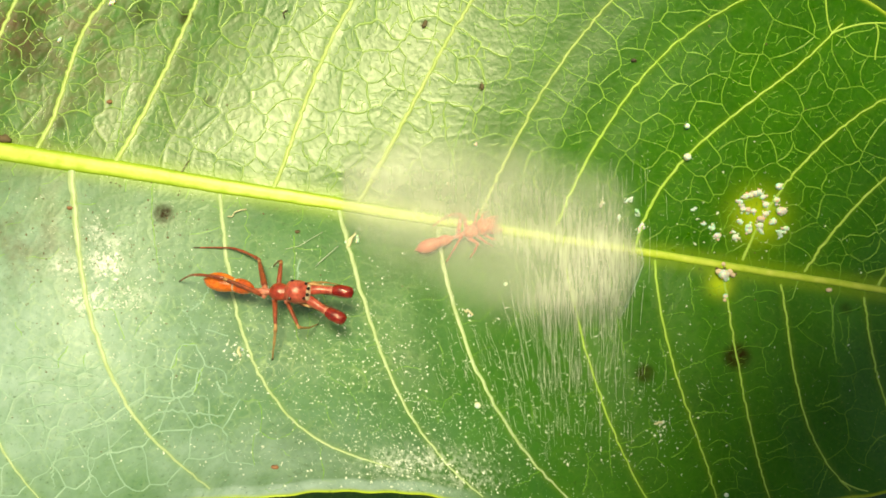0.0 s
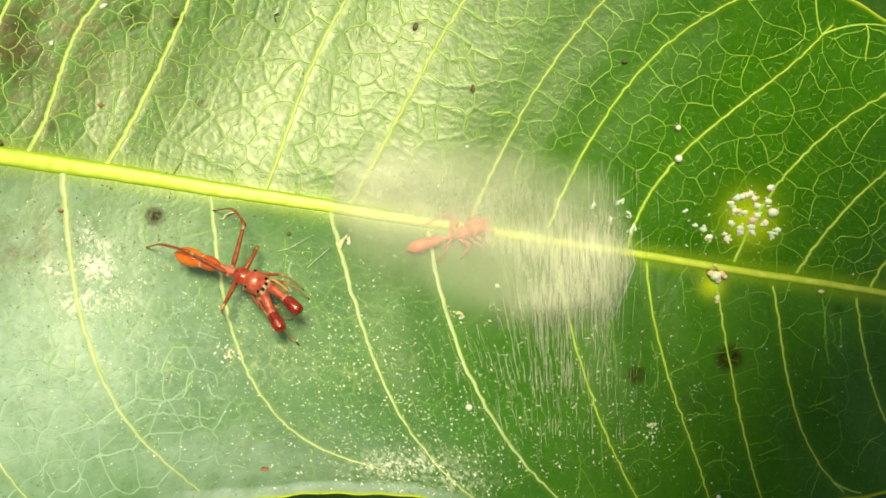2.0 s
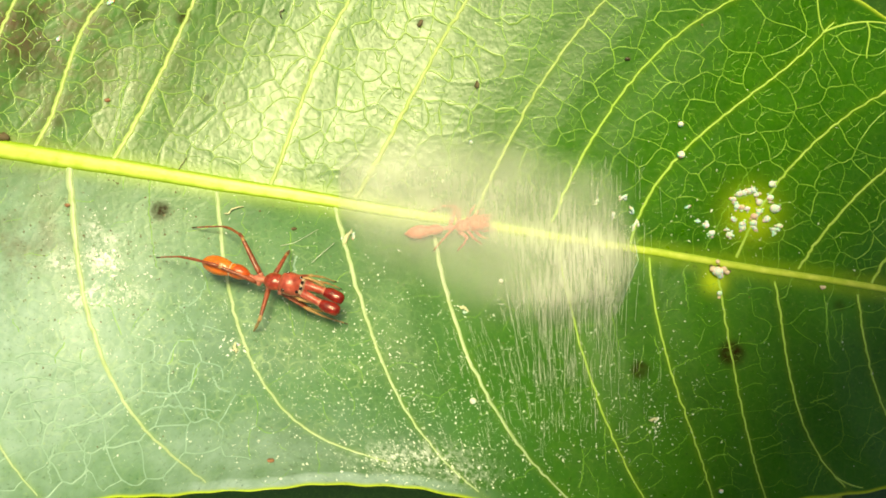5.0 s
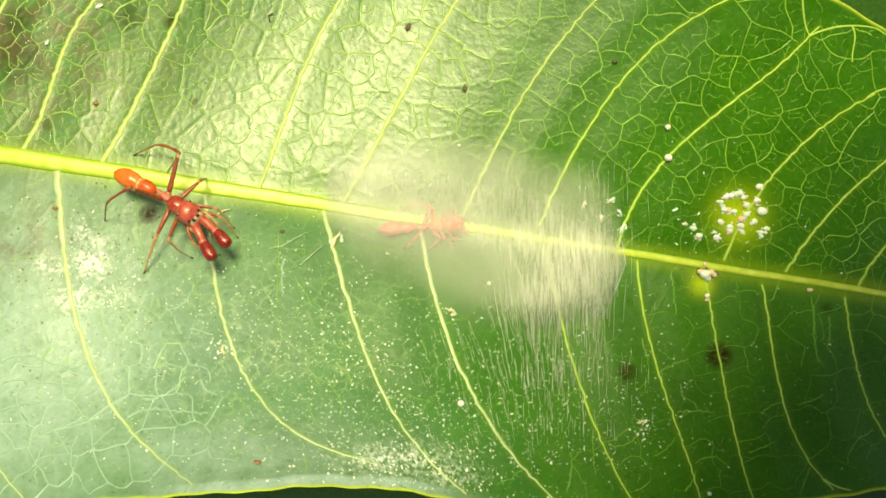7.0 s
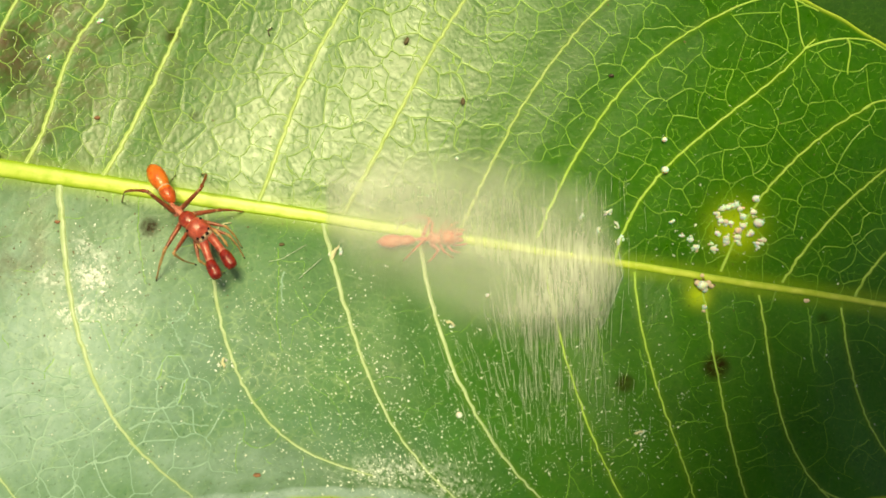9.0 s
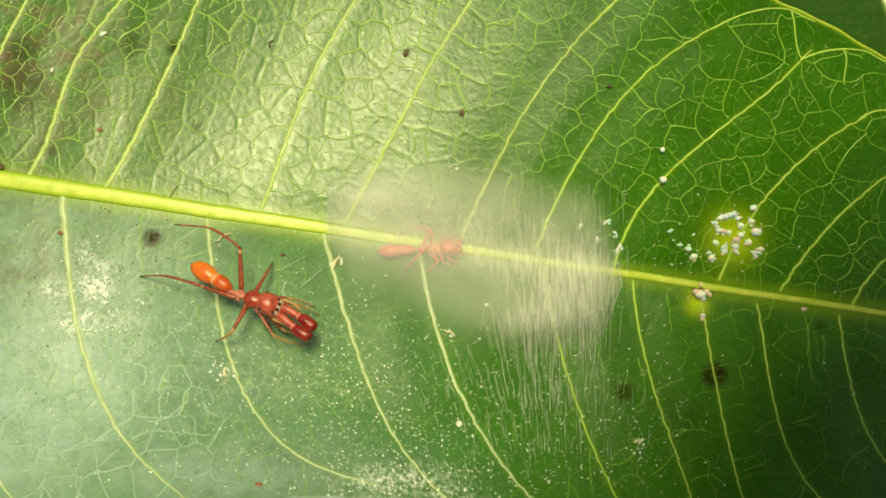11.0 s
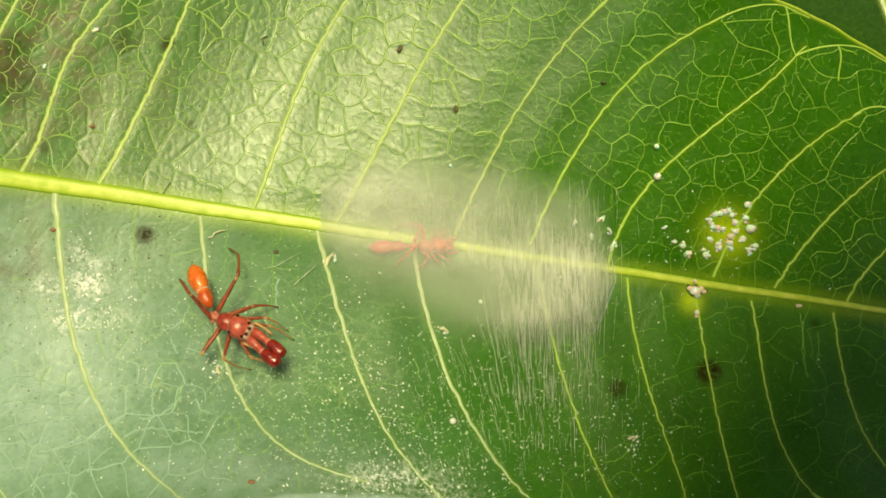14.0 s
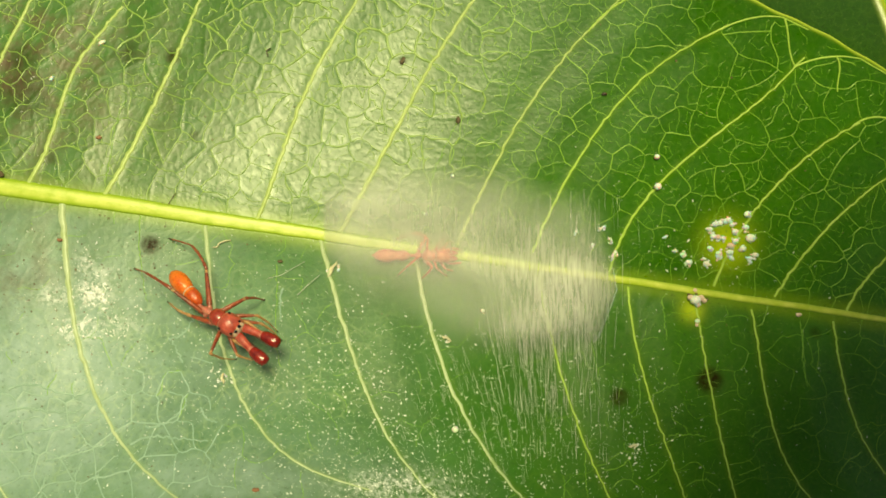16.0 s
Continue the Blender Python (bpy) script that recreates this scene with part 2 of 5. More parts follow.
def loft(rings, sides=14, lump=0.0, seed=0):
    """A closed body through rings of (x, y, z, half width, half height), along x."""
    rnd = random.Random(seed)
    verts, faces = [], []
    for x, y, z, w, h in rings:
        for k in range(sides):
            a = 2 * math.pi * k / sides
            g = 1 + lump * (rnd.random() - 0.5)
            verts.append((x, y + w * g * math.cos(a), z + h * g * math.sin(a)))
    for i in range(len(rings) - 1):
        for k in range(sides):
            a, b = i * sides + k, i * sides + (k + 1) % sides
            faces.append((a, a + sides, b + sides, b))
    faces.append(tuple(range(sides)))
    faces.append(tuple(reversed(range((len(rings) - 1) * sides, len(rings) * sides))))
    return verts, faces


def blob(x, y, z, a, b, c, n=6, sides=10, lump=0.0, seed=0):
    """A rounded lump with half axes a, b, c."""
    return loft([(x + a * math.cos(math.pi * i / n), y, z, max(b * math.sin(math.pi * i / n), 0.02 * b), max(c * math.sin(math.pi * i / n), 0.02 * c)) for i in range(n, -1, -1)], sides, lump, seed)


def curve_points(p, n=24):
    """A cubic through four points, given as eight numbers, sampled evenly."""
    q = np.array(p, float).reshape(-1, 2)
    k = np.array([0, *np.cumsum(np.linalg.norm(np.diff(q, axis=0), axis=1))])
    k /= k[-1]
    t = np.linspace(0, 1, n)
    out = np.zeros((n, 2))
    for i in range(4):
        w = np.ones(n)
        for j in range(4):
            if j != i:
                w *= (t - k[j]) / (k[i] - k[j])
        out += w[:, None] * q[i]
    return out


# ---------------------------------------------------------------- the leaf's shape
# The blade is charted by (u, v): u along the leaf, v across. surf() gives the place in space.
REACH = 67.25
UPPER_VEINS = [
    (-33.8, 8.0, -32.8, 11.6, -31.7, 14.4, -29.8, 18.4),
    (-28.4, 7.7, -27.0, 11.0, -26.2, 13.6, -24.3, 17.2),
    (-22.9, 6.6, -21.2, 9.6, -19.6, 12.8, -17.3, 18.0),
    (-11.6, 5.2, -10.4, 8.6, -9.3, 11.6, -6.6, 17.2),
    (-6.4, 2.6, -4.2, 6.4, -2.6, 9.4, 2.2, 17.8),
    (2.6, 2.4, 4.8, 7.0, 7.1, 11.2, 12.4, 18.0),
    (8.0, 1.6, 10.6, 7.0, 14.0, 12.0, 21.2, 17.6),
    (13.6, 0.0, 17.2, 6.5, 21.8, 10.4, 27.6, 15.3),
    (21.2, -0.8, 23.4, 3.4, 26.2, 6.8, 31.6, 10.8),
    (25.6, -1.6, 27.8, 1.4, 30.2, 4.0, 34.6, 7.4),
    (30.8, -2.6, 32.6, 0.0, 35.8, 2.8, 39.0, 4.8),
]
LOWER_VEINS = [
    (-34.6, 6.4, -34.4, 0.4, -32.6, -11.2, -28.4, -17.8),
    (-26.3, 5.8, -25.9, 0.8, -24.2, -7.2, -18.2, -15.6),
    (-15.8, 3.9, -15.1, -2.0, -12.6, -9.6, -5.8, -14.8),
    (-7.4, 2.9, -6.2, -1.6, -3.8, -8.8, 2.4, -17.2),
    (-0.4, 1.4, 0.8, -4.2, 3.4, -10.6, 8.6, -17.4),
    (8.4, 0.4, 9.8, -6.0, 11.8, -12.2, 14.6, -18.0),
    (15.0, -0.8, 15.8, -6.2, 17.4, -11.6, 19.5, -18.0),
    (19.8, -1.8, 20.6, -6.4, 21.8, -12.8, 23.1, -17.6),
    (23.9, -2.5, 24.7, -7.6, 26.2, -13.4, 28.2, -16.4),
    (29.8, -3.4, 30.4, -7.4, 31.4, -11.0, 33.4, -14.4),
]


def run_on(c, n):
    """A vein carried n more steps past its end."""
    step = c[-1] - c[-2]
    return np.concatenate([c, [c[-1] + step * (k + 1) for k in range(n)]])


LATERALS = [run_on(curve_points(v), 8 if i < 6 else 1) for i, v in enumerate(UPPER_VEINS)] + [run_on(curve_points(v), 2) for v in LOWER_VEINS]
COARSE = [np.concatenate([c[:-1:2], c[-1:]]) for c in LATERALS]
SEG_A = np.concatenate([c[:-1] for c in COARSE])
SEG_B = np.concatenate([c[1:] for c in COARSE])


def vein_distance(u, v):
    """Distance to the nearest side vein."""
    p = np.stack([np.ravel(u), np.ravel(v)], 1)
    best = np.full(len(p), 1e9)
    for a, b in zip(SEG_A, SEG_B):
        d = b - a
        t = np.clip(((p - a) @ d) / max(d @ d, 1e-9), 0, 1)
        best = np.minimum(best, ((p - a - t[:, None] * d) ** 2).sum(1))
    return np.sqrt(best).reshape(np.shape(u))


def midrib_v(u):
    return 2.0 - 0.158 * u


CHART_U, CHART_V = np.arange(-76, 76.1, 0.2), np.arange(-32, 36.1, 0.2)
CHART = vein_distance(*np.meshgrid(CHART_U, CHART_V, indexing="ij"))


def sampled(chart, u, v, step, u0, v0):
    """A chart's value between its points."""
    a = np.clip((np.asarray(u, float) - u0) / step, 0, chart.shape[0] - 1.001)
    b = np.clip((np.asarray(v, float) - v0) / step, 0, chart.shape[1] - 1.001)
    i, j = a.astype(int), b.astype(int)
    a, b = a - i, b - j
    return (chart[i, j] * (1 - a) + chart[i + 1, j] * a) * (1 - b) + (chart[i, j + 1] * (1 - a) + chart[i + 1, j + 1] * a) * b


def relief(u, v):
    """Height of the blade: a shallow valley along the midrib, a slow fall along it, and the lower margin curled up."""
    s = (v - midrib_v(u)) * 0.988
    sp = np.sqrt(np.maximum(s, 0) ** 2 + 2.25) - 1.5
    sn = np.sqrt(np.maximum(-s, 0) ** 2 + 0.25) - 0.5
    w = np.clip(u, -40, 40)
    z = -0.75 - 0.08 * u - 0.0012 * w * w
    z = z + np.clip(0.015 + np.where(w > 0, 0.012, 0.009) * w, -0.18, 0.26) * sp
    z = z + (0.13 + 0.09 / (1 + np.exp((w + 4) / 5)) + 0.22 * np.exp(-((w + 6) / 11) ** 4)) * sn
    return z + 0.05 * np.maximum(-s - 12, 0) ** 2 * np.exp(-((u + 10) / 15) ** 2)


def quilt(u, v):
    """The blade swells between the side veins."""
    d = sampled(CHART, u, v, 0.2, -76, -32)
    s = v - midrib_v(u)
    rise = np.where(s > 0, 0.085 + 0.015 / (1 + np.exp(-(u - 6) / 4)), 0.11) * np.clip(np.abs(s) / 2.5, 0.15, 1)
    return rise * (1 - np.exp(-(d / 2.1) ** 2)) - 0.1


def surf(u, v, lift=0.0):
    u, v = np.asarray(u, float), np.asarray(v, float)
    z = relief(u, v) + quilt(u, v) + lift
    g = 1 - z / REACH
    return np.stack([u * g, v * g, z], -1)


def normal_at(u, v):
    a, b, c = (Vector(surf(np.array(x), np.array(y))) for x, y in ((u, v), (u + 0.8, v), (u, v + 0.8)))
    return (b - a).cross(c - a).normalized()


def widths(u, upper):
    if upper:
        ku, kw = [-75, -62, -50, -34, -10, 8, 18, 29, 45, 58, 68, 74], [0.8, 10, 17, 22.5, 25.5, 25.5, 24.2, 20.9, 13.5, 6.5, 2.2, 0.3]
    else:
        ku, kw = [-75, -62, -50, -34, -21, -13, -9.5, -5.8, 0.4, 8, 18, 29, 45, 58, 68, 74], [0.8, 9, 17, 26.5, 23.2, 21.8, 20.8, 19.8, 19.6, 19.9, 18.6, 15.0, 10.5, 5.5, 2.0, 0.3]
    fine = np.linspace(-75, 74, 600)
    w = np.interp(fine, ku, kw)
    for _ in range(3):
        w = np.convolve(np.pad(w, 12, mode="edge"), np.ones(25) / 25, mode="valid")
    return np.interp(u, fine, w)


def inside(u, v, margin=0.3):
    s = v - midrib_v(u)
    return np.where(s > 0, s < widths(u, True) - margin, -s < widths(u, False) - margin) & (u > -70) & (u < 70)


# ---------------------------------------------------------------- ground and support
def ground():
    n = 60
    r = np.concatenate([np.linspace(-3, 3, n)])
    r = np.sign(r) * (np.exp(np.abs(r) * 2.2) - 1) * 0.4 * 1000
    gx, gy = np.meshgrid(r, r)
    gz = -900 + 15 * np.sin(gx / 310) * np.cos(gy / 270)
    verts = np.stack([gx, gy, gz], -1).reshape(-1, 3)
    faces = [(i * n + j, i * n + j + 1, (i + 1) * n + j + 1, (i + 1) * n + j) for i in range(n - 1) for j in range(n - 1)]
    tagged(new("ground", mesh_from("ground", verts, faces, SOIL)), "brown bare soil under the shrub", "ground", kind="structure")


ground()


def tube(path, radius, sides=8):
    """A tube through points in space, with a radius at each."""
    verts, faces = [], []
    pts = [Vector(p) for p in path]
    for i, p in enumerate(pts):
        way = (pts[min(i + 1, len(pts) - 1)] - pts[max(i - 1, 0)]).normalized()
        side = way.cross(Vector((0.31, 0.2, 0.93))).normalized()
        up = side.cross(way)
        for k in range(sides):
            a = 2 * math.pi * k / sides
            verts.append(tuple(p + (side * math.cos(a) + up * math.sin(a)) * radius[i]))
    for i in range(len(pts) - 1):
        for k in range(sides):
            a, b = i * sides + k, i * sides + (k + 1) % sides
            faces.append((a, b, b + sides, a + sides))
    faces += [tuple(reversed(range(sides))), tuple(range((len(pts) - 1) * sides, len(pts) * sides))]
    return verts, faces


# ---------------------------------------------------------------- the leaf
leaf = tagged(new("leaf"), "broad glossy green leaf with yellow midrib and curled margin", "leaf")
STAINS = [(-19.8, 2.5, 0.72, 1.0), (-28.4, 0.3, 0.9, 0.25), (20.8, -7.6, 0.95, 1.0), (14.3, -8.8, 0.65, 0.9), (2.7, 11.4, 0.3, 0.5),
          (-18.2, 16.4, 0.6, 0.8), (-29.0, 13.5, 2.0, 0.55), (-16.6, 10.5, 0.4, 0.6), (-29.3, 16.2, 1.2, 0.6), (-21.5, 16.6, 1.0, 0.5), (28.5, -4.2, 0.45, 0.5), (-1.3, 15.9, 0.3, 0.8), (-27.2, 9.0, 0.5, 0.5)]
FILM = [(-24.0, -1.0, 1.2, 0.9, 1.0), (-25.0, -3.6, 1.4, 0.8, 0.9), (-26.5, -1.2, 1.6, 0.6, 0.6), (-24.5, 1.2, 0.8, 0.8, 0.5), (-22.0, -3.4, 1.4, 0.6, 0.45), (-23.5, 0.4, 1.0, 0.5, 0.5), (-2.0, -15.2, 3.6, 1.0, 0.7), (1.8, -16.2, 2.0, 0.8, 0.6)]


def voronoi_edges(pts):
    """Edges between the corners of the cells round scattered chart points."""
    got = mathutils.geometry.delaunay_2d_cdt([Vector(p) for p in pts], [], [], 0, 1e-6)
    q = np.array([tuple(p) for p in got[0]])
    tri = np.array([f for f in got[2] if len(f) == 3])
    a, b, c = q[tri[:, 0]], q[tri[:, 1]], q[tri[:, 2]]
    ab, ac = b - a, c - a
    d = 2 * (ab[:, 0] * ac[:, 1] - ab[:, 1] * ac[:, 0])
    d = np.where(np.abs(d) < 1e-9, 1e-9, d)
    ab2, ac2 = (ab ** 2).sum(1), (ac ** 2).sum(1)
    centre = a + np.stack([ac[:, 1] * ab2 - ab[:, 1] * ac2, ab[:, 0] * ac2 - ac[:, 0] * ab2], 1) / d[:, None]
    seen, edges = {}, []
    for k, t in enumerate(tri):
        for i in range(3):
            e = tuple(sorted((int(t[i]), int(t[(i + 1) % 3]))))
            if e in seen:
                edges.append((seen[e], k))
            else:
                seen[e] = k
    e = np.array(edges)
    return centre[e[:, 0]], centre[e[:, 1]]


def beside(a, b, off, step, rnd):
    """Pairs of points on both sides of a line, so that a cell border runs along it."""
    way = b - a
    length = np.linalg.norm(way, axis=1)
    out = []
    for p, w, n in zip(a, way, length):
        if n < 1e-6:
            continue
        side = np.array([-w[1], w[0]]) / n
        for k in range(max(1, int(round(n / step)))):
            t = (k + 0.5 + rnd.uniform(-0.2, 0.2)) / max(1, round(n / step))
            o = off * rnd.uniform(0.85, 1.15)
            out += [p + w * t + side * o, p + w * t - side * o]
    return np.array(out)


def scattered(spacing, rnd):
    gu, gv = np.meshgrid(np.arange(-36, 43, spacing), np.arange(-24, 30, spacing), indexing="ij")
    gu = gu + (np.arange(gv.shape[1]) % 2)[None, :] * spacing * 0.5
    pts = np.stack([gu.ravel(), gv.ravel()], 1) + rnd.uniform(-0.36, 0.36, (gu.size, 2)) * spacing
    return pts[inside(pts[:, 0], pts[:, 1], -spacing)]


def near_lines(pts, a, b, off):
    """Which points lie within off of short lines, told by a fine raster of them."""
    raster = np.zeros((830, 640), bool)
    for t in np.linspace(0, 1, 24):
        q = a + (b - a) * t
        for du in (-1, 0, 1):
            for dv in (-1, 0, 1):
                i = np.clip(((q[:, 0] + du * off * 0.7 + 38) * 10).astype(int), 0, 829)
                j = np.clip(((q[:, 1] + dv * off * 0.7 + 28) * 10).astype(int), 0, 639)
                raster[i, j] = True
    i = np.clip(((pts[:, 0] + 38) * 10).astype(int), 0, 829)
    j = np.clip(((pts[:, 1] + 28) * 10).astype(int), 0, 639)
    return raster[i, j]


def venation():
    """Cross veins that join the side veins into cells, and finer veins that divide those cells."""
    rnd = np.random.default_rng(11)
    ribs = [c[::5] for c in LATERALS] + [np.stack([np.arange(-36, 43, 2.0), midrib_v(np.arange(-36, 43, 2.0))], 1)]
    ra, rb = np.concatenate([c[:-1] for c in ribs]), np.concatenate([c[1:] for c in ribs])
    pts = scattered(2.05, rnd)
    off = np.minimum(sampled(CHART, pts[:, 0], pts[:, 1], 0.2, -76, -32), np.abs(pts[:, 1] - midrib_v(pts[:, 0])))
    pts = np.concatenate([pts[off > 1.75], beside(ra, rb, 1.0, 2.3, rnd)])
    p, q = voronoi_edges(pts)
    def kept(p, q, most, clear):
        m = (p + q) / 2
        far = np.minimum(sampled(CHART, m[:, 0], m[:, 1], 0.2, -76, -32), np.abs(m[:, 1] - midrib_v(m[:, 0])))
        ok = (np.linalg.norm(p - q, axis=1) < most) & (far > clear) & inside(p[:, 0], p[:, 1], 0.2) & inside(q[:, 0], q[:, 1], 0.2)
        return p[ok], q[ok]
    p, q = kept(p, q, 5.5, 0.22)
    fine = scattered(1.0, rnd)
    ta, tb = np.concatenate([p, ra]), np.concatenate([q, rb])
    fine = np.concatenate([fine[~near_lines(fine, ta, tb, 0.75)], beside(ta, tb, 0.42, 0.95, rnd)])
    fp, fq = voronoi_edges(fine)
    fp, fq = kept(fp, fq, 2.0, 0.15)
    away = ~near_lines((fp + fq) / 2, p, q, 0.12)
    return p, q, fp[away], fq[away]


CROSS_A, CROSS_B, FINE_A, FINE_B = venation()


def emboss_chart():
    """How near each chart point lies to a vein of the net: 1 on the vein, 0 amid the cells."""
    chart = np.zeros((1640, 1200))
    rnd = np.random.default_rng(12)
    for a, b, amp, n in ((CROSS_A, CROSS_B, 1.0, 60), (FINE_A, FINE_B, 0.42, 26)):
        amp = amp * rnd.uniform(0.55, 1.0, len(a))
        for t in np.linspace(0, 1, n):
            q = a + (b - a) * t
            i0 = np.clip(((q[:, 0] + 38) * 20).astype(int), 8, 1631)
            j0 = np.clip(((q[:, 1] + 28) * 20).astype(int), 8, 1191)
            for du in range(-6, 7, 1):
                for dv in range(-6, 7, 1):
                    w = math.exp(-(du * du + dv * dv) / 4.5)
                    if w > 0.06:
                        chart[i0 + du, j0 + dv] = np.maximum(chart[i0 + du, j0 + dv], amp * w)
    return chart


EMBOSS = emboss_chart()


def build_blade():
    us = np.concatenate([np.linspace(-75, -35, 60)[:-1], np.arange(-35, 41, 0.12), np.linspace(41, 74, 60)])
    ts = np.linspace(-1, 1, 401)
    U, T = np.meshgrid(us, ts, indexing="ij")
    wave = 0.06 * np.sin(U * 0.9) + 0.04 * np.sin(U * 2.3 + 1)
    W = np.where(T > 0, widths(U, True), widths(U, False)) + wave * np.clip(widths(U, True) / 20, 0, 1)
    V = midrib_v(U) + T * W
    d = vein_distance(U, V)
    s = V - midrib_v(U)
    edge = (1 - np.abs(T)) * W
    net = np.maximum(sampled(EMBOSS, U, V, 0.05, -38, -28), np.maximum(np.exp(-(d / 0.34) ** 2), np.exp(-(s / 0.9) ** 2)))
    # cells lie deeper between their veins where the blade is crinkled
    deep = np.where(s > 0, 0.007 + 0.019 / (1 + np.exp((U - 3) / 4)), 0.006 + 0.010 / (1 + np.exp((U + 14) / 4)) + 0.040 / (1 + np.exp((U + 16) / 2)) / (1 + np.exp((V + 8) / 1.5)))
    deep = deep * np.clip(edge / 1.5, 0, 1) * (np.abs(U - 2.5) < 38)
    top = surf(U, V) - np.stack([0 * U, 0 * U, deep * (1 - net)], -1)
    thin = 0.30 * np.clip((1 - np.abs(T)) * 12, 0.25, 1)
    low = surf(U, V, -thin)[:, ::8]
    n, m = U.shape
    k = low.shape[1]
    verts = np.concatenate([top.reshape(-1, 3), low.reshape(-1, 3)])
    i, j = np.meshgrid(np.arange(n - 1), np.arange(m - 1), indexing="ij")
    a = (i * m + j).ravel()
    up = np.stack([a, a + m, a + m + 1, a + 1], 1)
    o = n * m
    i, j = np.meshgrid(np.arange(n - 1), np.arange(k - 1), indexing="ij")
    a = (i * k + j).ravel() + o
    down = np.stack([a, a + 1, a + k + 1, a + k], 1)
    faces = up.tolist() + down.tolist()
    for jj, kk, flip in ((0, 0, False), (m - 1, k - 1, True)):
        for ii in range(n - 1):
            q = (ii * m + jj, ii * k + kk + o, (ii + 1) * k + kk + o, (ii + 1) * m + jj)
            faces.append(q[::-1] if flip else q)
    stain, film = np.zeros_like(U), np.zeros_like(U)
    for su, sv, r, k in STAINS:
        stain = np.maximum(stain, k * np.exp(-(((U - su) ** 2 + (V - sv) ** 2) / r ** 2) ** 2))
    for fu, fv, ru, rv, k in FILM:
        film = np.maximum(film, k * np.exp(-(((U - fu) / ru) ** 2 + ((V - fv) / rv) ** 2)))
    # pale lower blade: partly dust, partly sky sheen put into the colour
    dust_sheen = 0.72 * np.exp(-((U + 31) / 19) ** 2 - ((V + 8) / 13) ** 2) * (T < 0)
    dust_sheen = np.maximum(dust_sheen, 0.58 * np.exp(-((U + 15) / 12) ** 2 - ((V + 15) / 5) ** 2))
    rust = 0.90 * np.exp(-((U + 31) / 11) ** 2 - ((V - 16) / 8) ** 2) + 0.12 * np.exp(-((U + 8) / 16) ** 2 - ((V - 12) / 8) ** 2) + 0.5 * np.exp(-((U + 30) / 4) ** 2 - ((V - 0.5) / 3) ** 2)
    crackle = (0.60 * np.exp(-((U + 13) / 11) ** 2 - ((V + 7) / 7) ** 2) + 0.35 * np.exp(-((U + 28) / 8) ** 2 - ((V + 8) / 8) ** 2)) * (T < 0)
    s = np.abs(s)
    pale = np.clip(0.16 * np.exp(-(d / 0.25) ** 2) + (0.35 + 0.2 * (U < 0)) * np.exp(-((s - 0.4) / (0.5 + 0.2 / (1 + np.exp(U / 3)))) ** 2), 0, 0.8)
    yellow = np.where(T < 0, 0.9 * np.exp(-(edge / 0.2) ** 4), np.exp(-(edge / 0.2) ** 2) * 0.8)
    yellow = np.maximum(yellow, 0.85 * np.exp(-(((U - 19.6) ** 2 + (V + 2.5) ** 2) / 0.85 ** 2)))
    yellow = np.maximum(yellow, 0.85 * np.exp(-(((U - 22.3) ** 2 + (V - 2.3) ** 2) / 1.75 ** 2)))
    # bright sky reflection of the curled margin, painted as a pale band
    roll = np.exp(-((U + 9) / 11) ** 4) * (T < 0)
    dust_sheen = np.maximum(dust_sheen, 1.0 * roll / (1 + np.exp((edge - 0.95) / 0.08)))
    dust_sheen = np.maximum(dust_sheen, 0.5 * np.exp(-(edge / 0.11) ** 2) * (T > 0))
    zero = np.zeros(low.shape[0] * low.shape[1])
    both = {k: np.concatenate([x.ravel(), zero]) for k, x in (("stain", stain), ("film", film), ("dust_sheen", dust_sheen), ("rust", rust), ("crackle", crackle), ("pale", pale), ("yellow", yellow))}
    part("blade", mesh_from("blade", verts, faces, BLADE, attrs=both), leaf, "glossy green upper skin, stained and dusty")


build_blade()


def ridge(path, half, height, n_side=3, sink=0.06):
    """A rounded ridge lying on the blade along chart points, with half width and height at each."""
    path = np.asarray(path, float)
    way = np.gradient(path, axis=0)
    way /= np.linalg.norm(way, axis=1)[:, None] + 1e-9
    side = np.stack([-way[:, 1], way[:, 0]], 1)
    verts, m = [], 2 * n_side + 1
    for k in range(-n_side, n_side + 1):
        a = k / n_side
        p = path + side * (half * a)[:, None]
        lift = height * np.sqrt(max(1 - a * a, 0)) - (sink if abs(k) == n_side else 0)
        base = relief(path[:, 0], path[:, 1]) + quilt(path[:, 0], path[:, 1])
        own = relief(p[:, 0], p[:, 1]) + quilt(p[:, 0], p[:, 1])
        z = 0.5 * (own + np.maximum(base, own)) + lift
        g = 1 - z / REACH
        verts.append(np.stack([p[:, 0] * g, p[:, 1] * g, z], -1))
    verts = np.stack(verts, 1)
    n = len(path)
    i, j = np.meshgrid(np.arange(n - 1), np.arange(m - 1), indexing="ij")
    a = (i * m + j).ravel()
    return verts.reshape(-1, 3), np.stack([a, a + m, a + m + 1, a + 1], 1).tolist()


